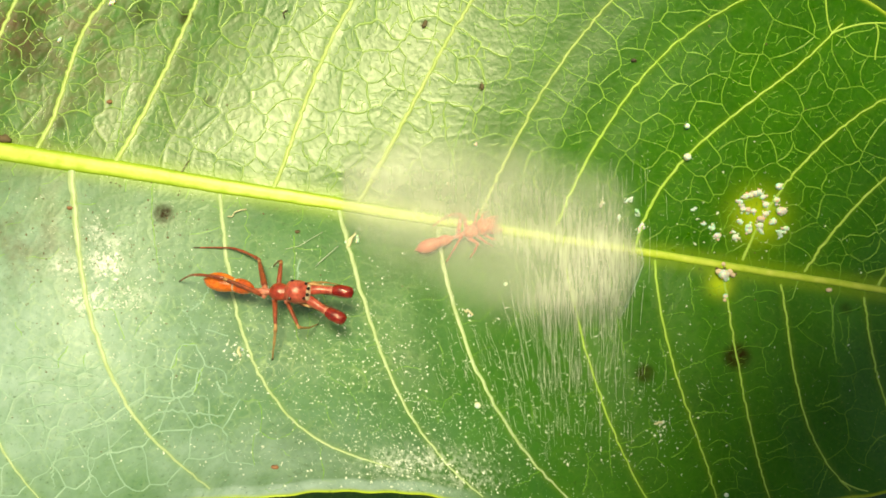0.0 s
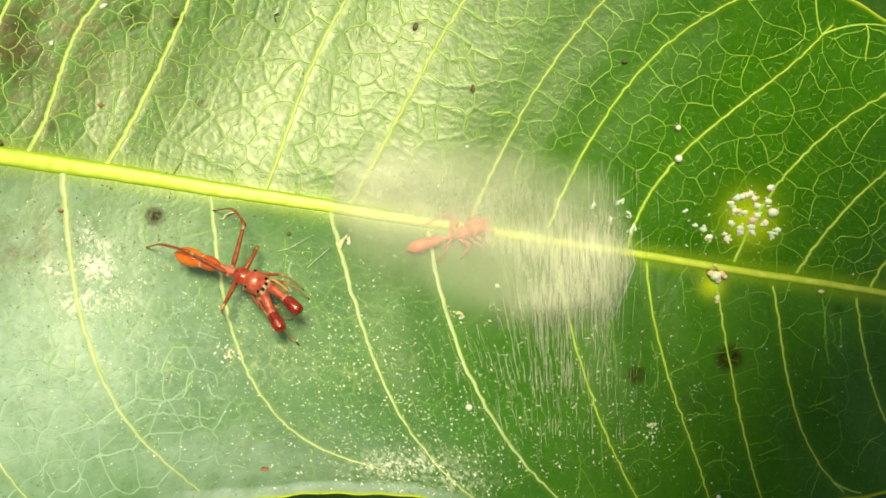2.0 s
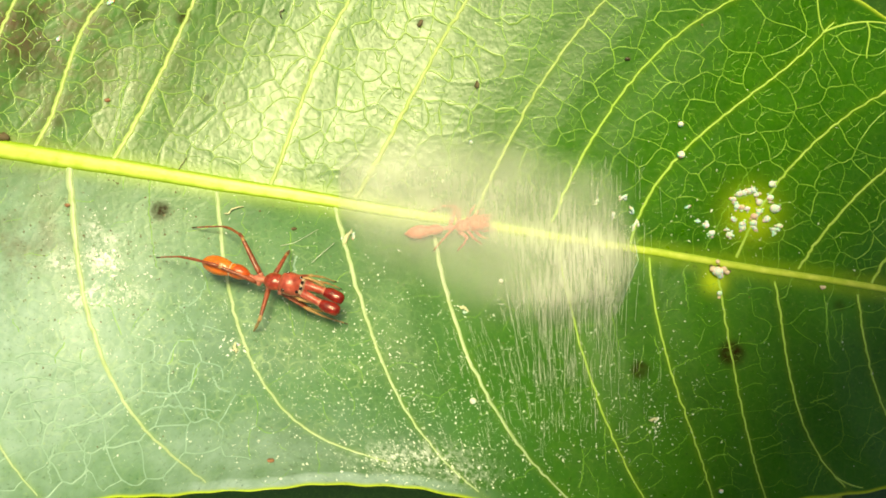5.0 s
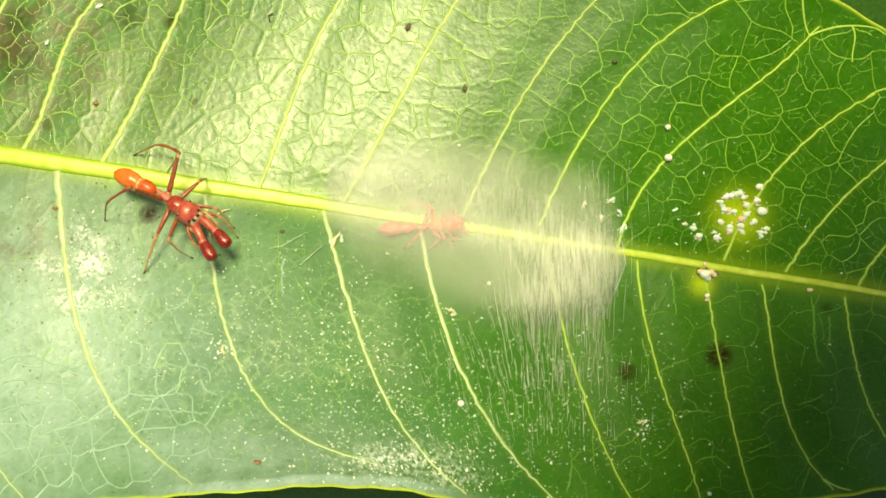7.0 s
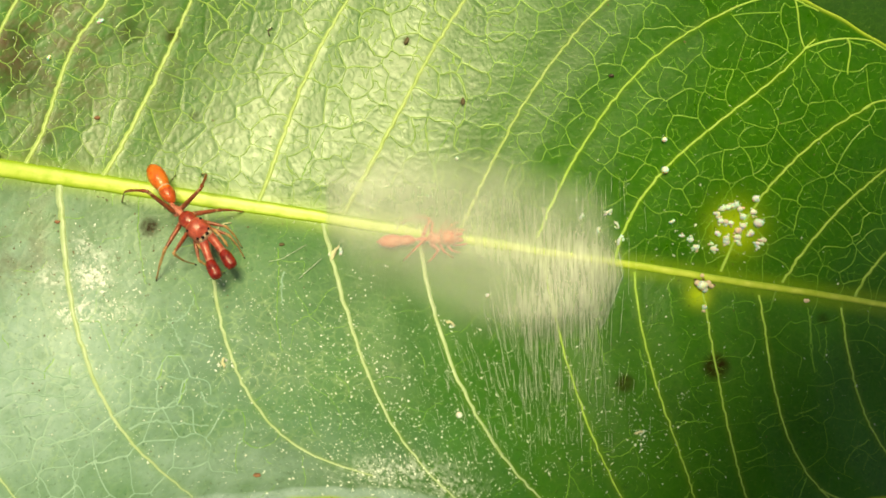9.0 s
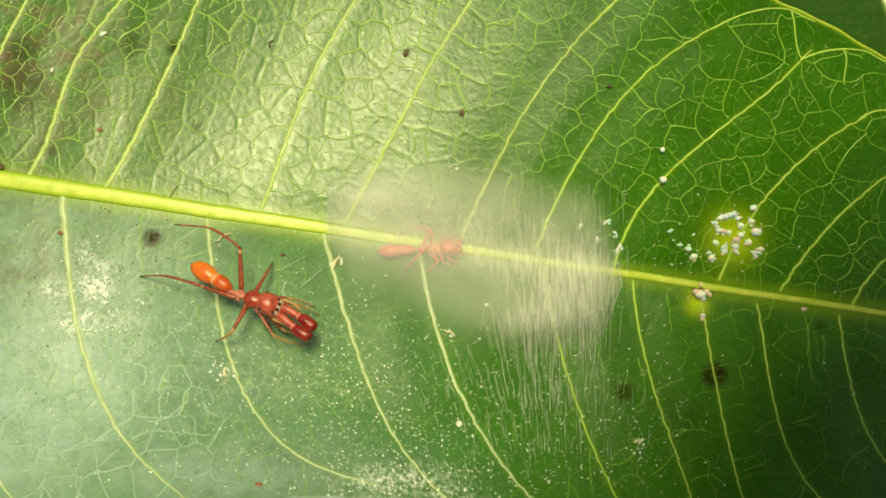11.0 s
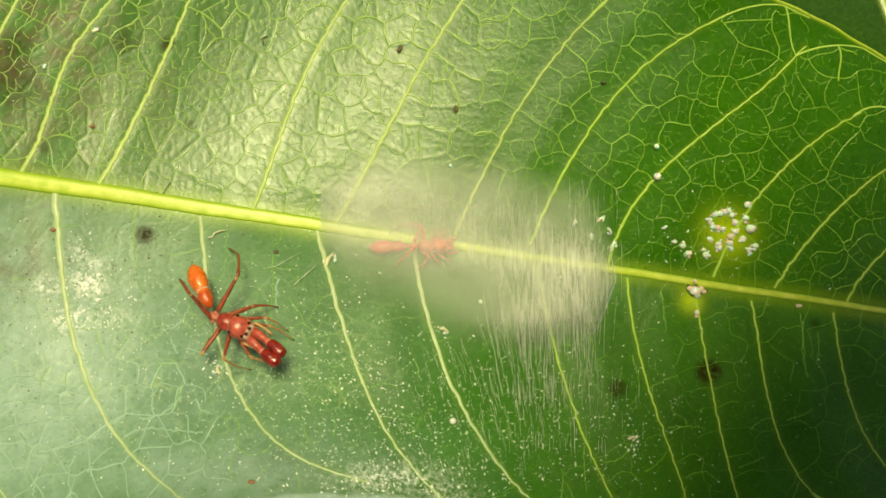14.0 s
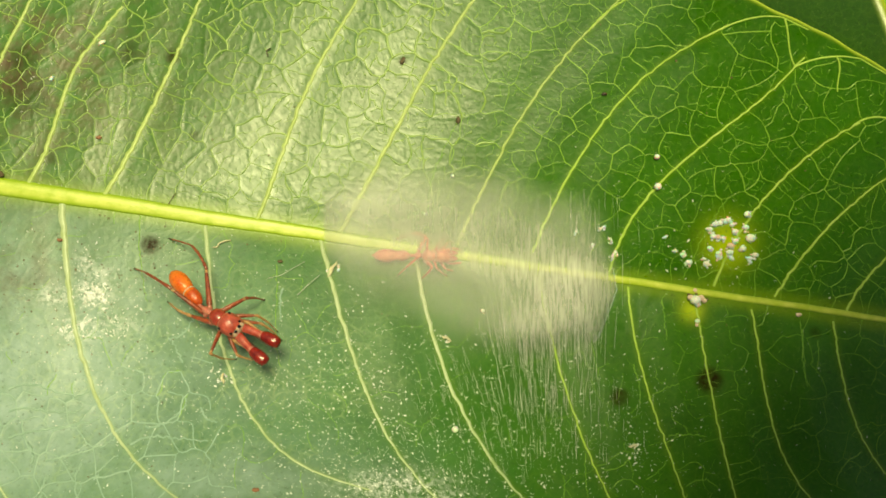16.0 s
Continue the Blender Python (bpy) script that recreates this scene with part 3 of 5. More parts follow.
def build_veins():
    u = np.linspace(-75, 72, 400)
    v = midrib_v(u) + 0.025 * np.sin(u * 0.5) + 0.008 * np.sin(u * 2.1)
    half = np.interp(u, [-75, -31, -7, 14, 31, 72], [1.05, 0.70, 0.49, 0.32, 0.25, 0.1])
    half *= 1 + 0.014 * np.sin(u * 1.1) + 0.006 * np.sin(u * 3.7)
    part("midrib", mesh_from("midrib", *ridge(np.stack([u, v], 1), half, half * 0.40, 6), MIDRIB, attrs={"across": np.tile(np.abs(np.arange(-6, 7)) / 6, len(u))}), leaf, "thick yellow-green midrib")
    rnd = np.random.default_rng(4)
    for c in LATERALS:
        n = len(c) * 2
        c = np.stack([np.interp(np.linspace(0, 1, n), np.linspace(0, 1, len(c)), c[:, k]) for k in (0, 1)], 1)
        c[2:] += rnd.normal(0, 0.035, (n - 2, 2))
        keep = inside(c[:, 0], c[:, 1], 0.4)
        c = c[keep]
        below = c[len(c) // 2, 1] < midrib_v(c[len(c) // 2, 0])
        if not below and c[0, 0] < 2:
            # the foot of the vein runs on into the midrib
            way = (c[0] - c[3]) / np.linalg.norm(c[0] - c[3])
            gap = c[0, 1] - midrib_v(c[0, 0]) - 0.3
            steps = np.arange(max(gap, 0) / 0.95, 0, -0.3)
            c = np.concatenate([c[0] + steps[:, None] * way, c])
        w = np.linspace((0.29 if c[0, 0] < -20 else 0.18 if c[0, 0] < 0 else 0.10) if below else (0.19 if -14 < c[0, 0] < 2 else 0.21 if c[0, 0] < 0 else 0.12), 0.12 if c[0, 0] < 2 and not below else 0.065, len(c)) * (1 + rnd.normal(0, 0.06, len(c)))
        part("side_vein", mesh_from("side_vein", *ridge(c, w, w * 0.5, 2, 0.05), LIME_VEIN if c[0, 0] >= 3 else VEIN if below else UPPER_VEIN), leaf)


build_veins()

# thin veins between the side veins
ARCHES = [
    (21.2, 17.6, 23.7, 18.7, 26.3, 19.0, 28.6, 18.0),
    (27.6, 15.3, 30.6, 16.0, 33.0, 15.6, 35.0, 14.2),
    (31.6, 10.8, 33.4, 11.5, 35.2, 11.0, 36.8, 9.6),
    (30.6, 16.0, 30.8, 15.0, 30.7, 14.4, 30.6, 13.4),
    (26.9, 18.8, 27.1, 17.6, 27.2, 16.4, 27.6, 15.2),
    (28.2, -16.4, 29.4, -17.0, 30.8, -17.2, 32.0, -17.0),
    (12.4, 18.0, 14.6, 20.0, 17.0, 21.0, 20.0, 20.8),
]
THIN_VEINS = [
    (0.6, 5.6, 1.1, 8.0, 1.9, 9.8, 2.8, 11.6),
    (27.4, -3.4, 27.6, -4.8, 27.7, -6.4, 27.8, -8.0),
    (-23.2, 7.2, -22.8, 8.8, -22.4, 11.2, -21.6, 13.2),
    (-10.6, 1.0, -10.5, -1.2, -10.6, -4.0, -10.2, -6.4),
    (-20.5, 5.0, -20.6, 2.6, -20.4, 0.4, -20.0, -1.6),
    (19.0, -0.2, 20.0, 1.8, 21.2, 4.0, 22.4, 5.6),
    (-9.0, 5.8, -8.0, 8.0, -7.0, 10.0, -6.0, 11.8),
    (11.6, -0.4, 12.0, -2.6, 12.4, -5.0, 12.8, -7.6),
    (16.54, -8.81, 17.17, -8.42, 17.84, -8.11, 18.56, -7.89),
    (17.81, -11.64, 18.67, -11.55, 19.55, -11.57, 20.45, -11.69),
    (19.1, -15.28, 20.18, -14.79, 20.72, -14.9, 21.39, -15.55),
    (23.81, -11.77, 24.26, -11.32, 24.76, -11.04, 25.3, -10.91),
    (26.37, -11.1, 27.09, -10.92, 27.72, -10.65, 28.26, -10.29),
    (27.59, -3.96, 27.56, -5.31, 27.61, -6.65, 27.99, -8.0),
    (28.66, -4.77, 28.72, -5.67, 28.66, -6.48, 28.48, -7.19),
    (22.87, -14.47, 23.5, -14.29, 24.13, -14.02, 24.76, -13.66),
    (27.18, -15.55, 27.0, -16.08, 26.78, -16.71, 26.51, -17.43),
    (31.76, -12.85, 30.68, -13.57, 30.06, -14.38, 29.88, -15.28),
    (12.9, -13.93, 14.52, -13.71, 15.19, -12.85, 15.33, -11.77),
    (16.14, -14.74, 16.68, -14.47, 17.21, -14.02, 17.75, -13.39),
    (18.29, -17.16, 18.65, -16.8, 18.92, -16.35, 19.1, -15.81),
    (17.48, -1.81, 17.56, -2.7, 17.65, -3.69, 17.75, -4.77),
    (11.83, -12.85, 11.79, -13.93, 11.84, -15.01, 11.96, -16.08),
    (9.94, -17.16, 10.21, -16.26, 10.28, -15.37, 10.16, -14.47),
    (15.33, -6.39, 15.78, -8.36, 15.6, -9.53, 14.79, -9.89),
]
PALE_VEINS = [
    (-30.04, -8.0, -28.15, -7.68, -26.0, -8.33, -23.84, -8.0),
    (-30.04, -11.5, -27.62, -10.91, -24.65, -10.48, -22.98, -9.83),
    (-27.35, -13.17, -24.65, -12.58, -23.3, -12.1, -22.09, -11.45),
    (-24.65, -13.39, -25.11, -14.47, -25.0, -15.81, -25.24, -17.16),
    (-27.08, -14.2, -27.47, -14.92, -27.61, -15.81, -27.48, -16.89),
    (-23.79, -14.6, -23.25, -13.79, -22.64, -13.19, -21.96, -12.8),
    (-21.15, -12.04, -18.46, -11.5, -17.11, -11.67, -15.36, -11.83),
    (-20.07, -10.7, -18.19, -10.26, -17.11, -9.08, -18.46, -8.27),
    (-18.46, -4.37, -17.38, -3.96, -16.79, -3.21, -16.57, -2.56),
    (-17.38, -6.12, -17.65, -5.58, -17.92, -4.95, -18.19, -4.23),
    (-16.03, -9.35, -15.85, -9.89, -15.45, -10.26, -14.82, -10.48),
    (-10.1, -0.73, -10.25, -1.45, -10.28, -2.25, -10.19, -3.15),
    (-30.04, -9.62, -28.42, -9.35, -26.54, -9.67, -24.65, -9.35),
    (-28.42, -13.39, -28.24, -12.85, -28.42, -12.13, -28.96, -11.23),
]


def build_thin_veins():
    rnd = np.random.default_rng(9)
    for v in ARCHES:
        c = curve_points(v, 24)
        c = c[inside(c[:, 0], c[:, 1], 0.3)]
        w = np.linspace(0.085, 0.06, len(c))
        part("side_vein", mesh_from("vein_arch", *ridge(c, w, w * 0.5, 2, 0.04), LIME_VEIN), leaf)
    for v in THIN_VEINS:
        c = curve_points(v, 30)
        c[1:] += rnd.normal(0, 0.04, (29, 2))
        w = np.linspace(0.045, 0.028, 30)
        part("thin_vein", mesh_from("thin_vein", *ridge(c, w, w * 0.5, 2, 0.04), FINE_NET), leaf)
    for v in PALE_VEINS:
        c = curve_points(v, 30)
        c[1:] += rnd.normal(0, 0.05, (29, 2))
        w = np.linspace(0.085, 0.05, 30)
        part("thin_vein", mesh_from("pale_vein", *ridge(c, w, w * 0.5, 2, 0.04), PALE_NET), leaf, "pale thin vein near the margin")


build_thin_veins()


def net(p, q, half, seed, share, height, wander):
    """Low ridges along the veins of the net, each a little bent, with its ends on its neighbours' ends."""
    rnd = np.random.default_rng(seed)
    ok = rnd.random(len(p)) < share(p, q, rnd)
    p, q = p[ok], q[ok]
    long = np.linalg.norm(q - p, axis=1)
    way = (q - p) / (long[:, None] + 1e-9)
    side = np.stack([-way[:, 1], way[:, 0]], 1)
    bow, kink = rnd.normal(0, wander, len(p)) * long, rnd.normal(0, wander * 0.6, len(p)) * long
    # veins grow faint towards the middle of the blade
    w = half * rnd.uniform(0.65, 1.2, len(p)) * (0.5 + 0.5 / (1 + np.exp(-(p[:, 1] + 0.45 * p[:, 0] - 10.5) / 2.0)))
    ring = []
    for t in (0.0, 0.25, 0.5, 0.75, 1.0):
        x = p + (q - p) * t + side * (bow * math.sin(math.pi * t) + kink * math.sin(2 * math.pi * t))[:, None]
        for k in (-1, 0, 1):
            y = x + side * (w * k)[:, None]
            ring.append(surf(y[:, 0], y[:, 1]) + np.stack([0 * w, 0 * w, w * height if k == 0 else -0.02 + 0 * w], 1))
    verts = np.stack(ring, 1).reshape(-1, 3)
    o = np.arange(len(p)) * 15
    faces = []
    for s in (0, 3, 6, 9):
        for k in (0, 1):
            faces.append(np.stack([o + s + k, o + s + 3 + k, o + s + 4 + k, o + s + 1 + k], 1))
    return verts, np.concatenate(faces).tolist()


def zones(p, q, rnd):
    """Shares of the upper far, upper near, lower margin and lower middle parts of the blade at each vein."""
    m = (p + q) / 2
    low = m[:, 1] < midrib_v(m[:, 0])
    near = m[:, 0] + rnd.normal(0, 2.0, len(p)) < 3
    margin = low & (m[:, 0] + rnd.normal(0, 1.2, len(p)) < -15) & (m[:, 1] + rnd.normal(0, 1.0, len(p)) < -7.5)
    return ~low & ~near, ~low & near, margin, low & ~margin


part("vein_net", mesh_from("vein_net", *net(CROSS_A, CROSS_B, 0.043, 11, lambda p, q, r: 0.97 * zones(p, q, r)[0], 0.6, 0.07), NET), leaf, "pale green net of cross veins", "stuff")
part("fine_net", mesh_from("fine_net", *net(FINE_A, FINE_B, 0.027, 12, lambda p, q, r: 0.46 * zones(p, q, r)[0], 0.5, 0.10), FINE_NET), leaf, "faint net of finest veins", "stuff")
part("near_net", mesh_from("near_net", *net(CROSS_A, CROSS_B, 0.095, 13, lambda p, q, r: 0.88 * zones(p, q, r)[1], 1.1, 0.09), NEAR_NET), leaf, "pale embossed net of cross veins", "stuff")
part("near_fine_net", mesh_from("near_fine_net", *net(FINE_A, FINE_B, 0.056, 14, lambda p, q, r: 0.42 * zones(p, q, r)[1], 0.9, 0.10), NEAR_NET), leaf, "faint embossed net of finest veins", "stuff")
part("margin_net", mesh_from("margin_net", *net(CROSS_A, CROSS_B, 0.10, 15, lambda p, q, r: 1.0 * zones(p, q, r)[2], 0.5, 0.05), PALE_NET), leaf, "pale net of veins along the curled margin", "stuff")
part("lower_net", mesh_from("lower_net", *net(CROSS_A, CROSS_B, 0.06, 16, lambda p, q, r: (0.30 + 0.12 * (p[:, 0] > 11) + 0.4 * (p[:, 0] > 19)) * zones(p, q, r)[3], 0.5, 0.09), FINE_NET), leaf, "faint net of veins over the lower blade", "stuff")
part("lower_fine_net", mesh_from("lower_fine_net", *net(FINE_A, FINE_B, 0.042, 17, lambda p, q, r: 0.10 * (p[:, 0] > 9) * zones(p, q, r)[3], 0.5, 0.10), FINE_NET), leaf, "faintest veins of the shaded lower blade", "stuff")

# the stalk and the shrub's stem, past the left of the blade
stalk_root = Vector(tuple(surf(np.array(-74.0), np.array(midrib_v(-74.0)))))
stem_top = stalk_root + Vector((-28, 8, -6))
part("leaf_stalk", mesh_from("leaf_stalk", *tube([stalk_root + (stem_top - stalk_root) * k + Vector((0, 0, -6 * math.sin(math.pi * k))) for k in np.linspace(0, 1, 10)], [1.1] * 9 + [1.6]), STALK), leaf)
stem = tagged(new("shrub_stem", mesh_from("shrub_stem", *tube([(stem_top.x - 1.5, stem_top.y, 60 - 970 * k) for k in np.linspace(0, 1, 14)], list(np.linspace(3.2, 7, 14)), 10), BARK)), "brown woody shrub stem rooted in soil", "stem")


def far_leaf(name, label, length, width, bend, m, droop, skin):
    """A neighbouring leaf: blade with two faces, midrib and a stalk back to the stem."""
    root = tagged(new(name), label, "leaf")
    n, k = 60, 49
    verts, faces, rib = [], [], []
    for i in range(n):
        a = i / (n - 1)
        w = width * math.sin(math.pi * min(max(a, 0.02), 0.985)) ** 0.75
        for j in range(k):
            b = 2 * j / (k - 1) - 1
            verts.append((a * length, b * w, abs(b) * w * 0.16 + bend * a * a + 0.5 * math.sin(a * 24 + b * 2) * abs(b)))
        rib.append((a * length, 0, bend * a * a + 0.25))
    o = n * k
    verts += [(x, y, z - 0.3) for x, y, z in verts]
    for i in range(n - 1):
        for j in range(k - 1):
            q = (i * k + j, (i + 1) * k + j, (i + 1) * k + j + 1, i * k + j + 1)
            faces += [q, tuple(x + o for x in reversed(q))]
        faces.append((i * k, i * k + o, (i + 1) * k + o, (i + 1) * k))
        faces.append(((i + 1) * k + k - 1, (i + 1) * k + k - 1 + o, i * k + k - 1 + o, i * k + k - 1))
    edge = np.array([math.exp(-((1 - abs(2 * (i % k) / (k - 1) - 1)) * width / 0.5) ** 2) * 0.6 for i in range(o)] * 2)
    zero = np.zeros(2 * o)
    part("blade", mesh_from("far_blade", verts, faces, skin, attrs={"stain": zero, "film": zero, "dust_sheen": zero, "rust": zero, "crackle": zero, "pale": zero, "yellow": edge}), root)
    part("midrib", mesh_from("far_midrib", *tube(rib, list(np.linspace(0.9, 0.2, n))), STALK), root)
    end = m.inverted() @ (Vector((stem_top.x - 1.5, stem_top.y, droop)) * MM) / MM
    part("leaf_stalk", mesh_from("far_stalk", *tube([end * (1 - k) + Vector((0, 0, -0.05)) * k for k in np.linspace(0, 1, 8)], [1.4] * 4 + [1.0] * 4), STALK), root)
    root.matrix_world = m
    return root


far_leaf("lower_leaf", "dark green leaf hanging behind the first, shade put into its colour", 120, 24, -10, pose(0.0439, -0.0365, -0.026, -25, 0, 113), -30, FAR_BLADE)
# added leaf whose dark colour stands for the shade below the margin
far_leaf("lower_leaf", "added shade-coloured leaf filling the dark gap under the curled margin", 130, 24, -18, pose(-0.055, -0.034, -0.030, 0, 4, -4), -36, FAR_BLADE)
far_leaf("sunlit_leaf", "bright yellow-green leaf behind, sunlight put into its colour", 62, 15, -3, pose(0.035, 0.030, -0.056, 0, 0, 10), -50, SUNLIT_BLADE)


# unseen leaf added overhead to cast shade on the blade's far end
far_leaf("unseen_shade_leaf", "unseen dark green leaf added to shade the blade's far end", 119, 46, -4, pose(0.0249, -0.0644, 0.062, 0, 0, 60), 60, FAR_BLADE)


# ---------------------------------------------------------------- things on the leaf
def seat(ob, u, v, turn=0.0, lift=0.0):
    """Sets a thing on the blade, upright on its surface."""
    n = normal_at(u, v)
    at = Vector(tuple(surf(np.array(float(u)), np.array(float(v))))) + n * lift
    ob.matrix_world = Matrix.Translation(at * MM) @ Vector((0, 0, 1)).rotation_difference(n).to_matrix().to_4x4() @ pose(0, 0, 0, 0, 0, turn)
    return ob


def egg(u, v, r, mat, label):
    me = mesh_from("insect_egg", *blob(0, 0, r * 0.8, r, r * 0.95, r * 0.9, 7, 12, 0.08, int(u * 10) % 97), mat)
    seat(tagged(new("insect_egg", me), label, "egg", "eggs and grains on the leaf"), u, v)


egg(17.25, 6.55, 0.28, EGG, "shiny white insect egg beside a vein")
egg(17.25, 8.72, 0.20, EGG, "small white insect egg on green blade")
egg(2.35, -11.1, 0.24, EGG, "white round grain on green blade")
egg(20.0, -17.4, 0.16, EGG, "small white grain near the leaf margin")
egg(2.3, 7.4, 0.13, EGG, "tiny white silk tuft above the web")
egg(0.3, 4.6, 0.12, EGG, "tiny white silk tuft above the web")
egg(4.4, -2.5, 0.16, EGG, "white grain caught on the silk")


BEADS = [(-95, 78, 15), (-70, 105, 17), (-45, 112, 17), (-20, 118, 15), (0, 125, 17), (22, 100, 16), (40, 62, 18), (95, 85, 20), (100, 155, 19), (125, 30, 29),
         (90, -25, 18), (158, -62, 19), (128, -80, 17), (135, -102, 12), (-75, 40, 18), (-50, 36, 17), (-22, 30, 18), (-90, -22, 15), (-40, -50, 19), (-35, -72, 17),
         (18, -45, 21), (20, -10, 22), (45, 15, 19), (-105, -105, 19), (-120, -78, 9), (30, -78, 13), (-228, -56, 16), (-198, -95, 20), (-275, -35, 10), (-332, 38, 9)]


def egg_cluster():
    """A broken ring of pale beads round a heap of pinkish ones, with crumbs between."""
    root = tagged(new("egg_cluster"), "heap of pale pink and white insect eggs", "egg cluster")
    rnd = random.Random(5)
    for n, (x, y, r) in enumerate(BEADS):
        x, y, s = x * 0.0145, y * 0.0145, r * 0.0140
        pink = abs(x + 0.2) < 0.8 and abs(y + 0.2) < 0.8 and n % 2
        part("egg", mesh_from("bead", *blob(x, y, s * 0.35, s, s * rnd.uniform(0.7, 1), s * 0.5, 6, 10, 0.45, n), PINK_EGG if pink else EGG), root)
        for k in range(3):
            a, c = rnd.uniform(0, 6.28), rnd.uniform(0.05, 0.14)
            part("egg", mesh_from("bead", *blob(x + s * 1.15 * math.cos(a), y + s * 1.15 * math.sin(a), c * 0.6, c, c * 0.8, c * 0.8, 5, 7, 0.4, n + 40 * k), PINK_EGG if rnd.random() < 0.25 else EGG), root)
    seat(root, 22.2, 2.3)


egg_cluster()


def gall():
    root = tagged(new("gall"), "pale orange crusty gall on the yellow midrib", "gall")
    rnd = random.Random(8)
    for k, (x, y, s) in enumerate(((0, 0, 0.42), (0.45, 0.15, 0.28), (-0.35, 0.2, 0.25), (0.2, -0.3, 0.25), (0.75, -0.05, 0.2), (0.05, 0.75, 0.16), (0.15, -1.6, 0.2), (0.1, -1.9, 0.14))):
        part("crust", mesh_from("crust", *blob(x, y, s * 0.5, s, s * 0.9, s * 0.7, 6, 10, 0.25, k), GALL if k % 3 else EGG), root)
    for k, (x, y, s) in enumerate(((0.70, 0.02, 0.20), (0.98, 0.04, 0.13), (-0.45, 0.45, 0.13), (0.15, 0.48, 0.12))):
        part("scab", mesh_from("scab", *blob(x, y, s * 0.35, s, s * 0.7, s * 0.5, 6, 9, 0.4, k + 30), BARK), root, "brown scab at its foot")
    seat(root, 19.75, -1.8, 0, 0.12)


gall()


def husk(u, v, turn, label, long=0.7, skin=None):
    root = tagged(new("insect_husk"), label, "husk", "dried husks on the leaf")
    k = long / 0.7
    part("shell", mesh_from("husk_shell", *loft([(-long, 0.1 * k, 0.08, 0.02, 0.02), (-long * 0.6, -0.02, 0.14, 0.10, 0.07), (-long * 0.1, 0.08 * k, 0.22, 0.16 * k, 0.10), (long * 0.3, 0.0, 0.16, 0.10, 0.08), (long * 0.7, -0.12 * k, 0.12, 0.09, 0.05), (long, -0.05, 0.06, 0.02, 0.02)], 10, 0.5, int(abs(u) * 10)), skin or HUSK), root)
    for i, (x, y, a) in enumerate(((0.15, -0.42, 0.20), (0.42, -0.30, 0.14), (-0.25, 0.32, 0.12))):
        part("flake", mesh_from("husk_flake", *blob(x * k, y * k, 0.1 * k, a * k, a * 0.7 * k, a * 0.5 * k, 5, 8, 0.6, i + int(abs(v) * 10)), EGG), root)
    seat(root, u, v, turn)


husk(-6.5, 0.6, 70, "pale straw-coloured insect husk at the web corner")
husk(13.1, 3.5, 40, "white silk flakes at the web corner", 0.40, EGG)
husk(13.75, 2.6, -50, "white silk flakes at the web corner", 0.34, EGG)
husk(11.2, 3.2, 80, "pale silk flakes at the web corner", 0.30, EGG)
husk(13.9, 1.5, 75, "white silk flakes at the web corner", 0.5, EGG)
husk(12.4, 2.2, 100, "white silk flakes at the web corner", 0.28, EGG)
husk(15.2, -12.3, 20, "pale dried insect husk on green blade", 0.35)
husk(1.8, -4.5, -20, "white dried flake under the web", 0.4)
husk(-14.4, -7.3, 110, "pale pinkish dried flake beside a vein", 0.4)


def fibre(points, r, mat, label, name="dry_fibre"):
    base = [Vector(tuple(surf(np.array(float(u)), np.array(float(v))))) + Vector((0, 0, h)) for u, v, h in points]
    tagged(new(name, mesh_from(name, *tube(base, [r] * len(base), 6), mat)), label, "fibre")


fibre([(-15.2, 2.3, 0.1), (-14.9, 2.3, 0.15), (-14.7, 2.6, 0.25), (-14.3, 2.75, 0.2), (-13.9, 2.8, 0.1)], 0.05, HUSK, "short curled pale fibre beside a vein")
fibre([(-7.4, 0.2, 0.3), (-8.2, -0.5, 0.35), (-9.0, -1.2, 0.15)], 0.018, THREAD, "straight white silk thread")
fibre([(-8.5, 1.2, 0.2), (-10.2, 0.2, 0.4), (-11.2, 0.0, 0.15)], 0.014, THREAD, "straight white silk thread")
fibre([(-18.5, 5.4, 0.12), (-18.2, 5.9, 0.15), (-17.9, 6.3, 0.1)], 0.024, BARK, "brown dry fibre on the blade")
fibre([(-11.0, 16.9, 0.1), (-11.3, 16.7, 0.15), (-11.2, 16.3, 0.1)], 0.05, TIP, "dark curled fibre on the blade")


def dirt(name, u, v, s, mat, label, turn=0):
    me = mesh_from(name, *blob(0, 0, s * 0.3, s, s * 0.6, s * 0.4, 6, 9, 0.8, int(abs(u * 7)) + 1), mat)
    seat(tagged(new(name, me), label, "dirt speck", "crumbs on the leaf"), u, v, turn)


dirt("dirt_speck", 13.5, 13.35, 0.22, TIP, "black dirt speck on the blade")
dirt("dirt_speck", -1.3, 15.9, 0.3, BARK, "brown dirt crumb on the blade", 60)
dirt("dirt_speck", 2.75, 11.5, 0.25, BARK, "brown dirt crumb on the blade", 80)
dirt("dirt_speck", -31.0, 7.75, 0.5, BARK, "brown crumb at the midrib edge", -10)
dirt("dirt_speck", -26.4, 2.9, 0.22, RUST, "orange crumb on the side vein")
dirt("dirt_speck", -23.6, 10.4, 0.22, RUST, "orange crumb on the blade")
dirt("dirt_speck", -11.9, -15.5, 0.24, RUST, "orange crumb near the curled margin")
dirt("dirt_speck", -10.3, 1.2, 0.2, BARK, "brown crumb with silk on the blade")
dirt("dirt_speck", 27.3, -2.9, 0.25, GALL, "pale crumb at the midrib")
dirt("dirt_speck", -23.4, 17.4, 0.3, EGG, "white crumb on the blade", 30)
dirt("dirt_speck", -27.1, 14.8, 0.22, EGG, "white crumb on the blade", 60)


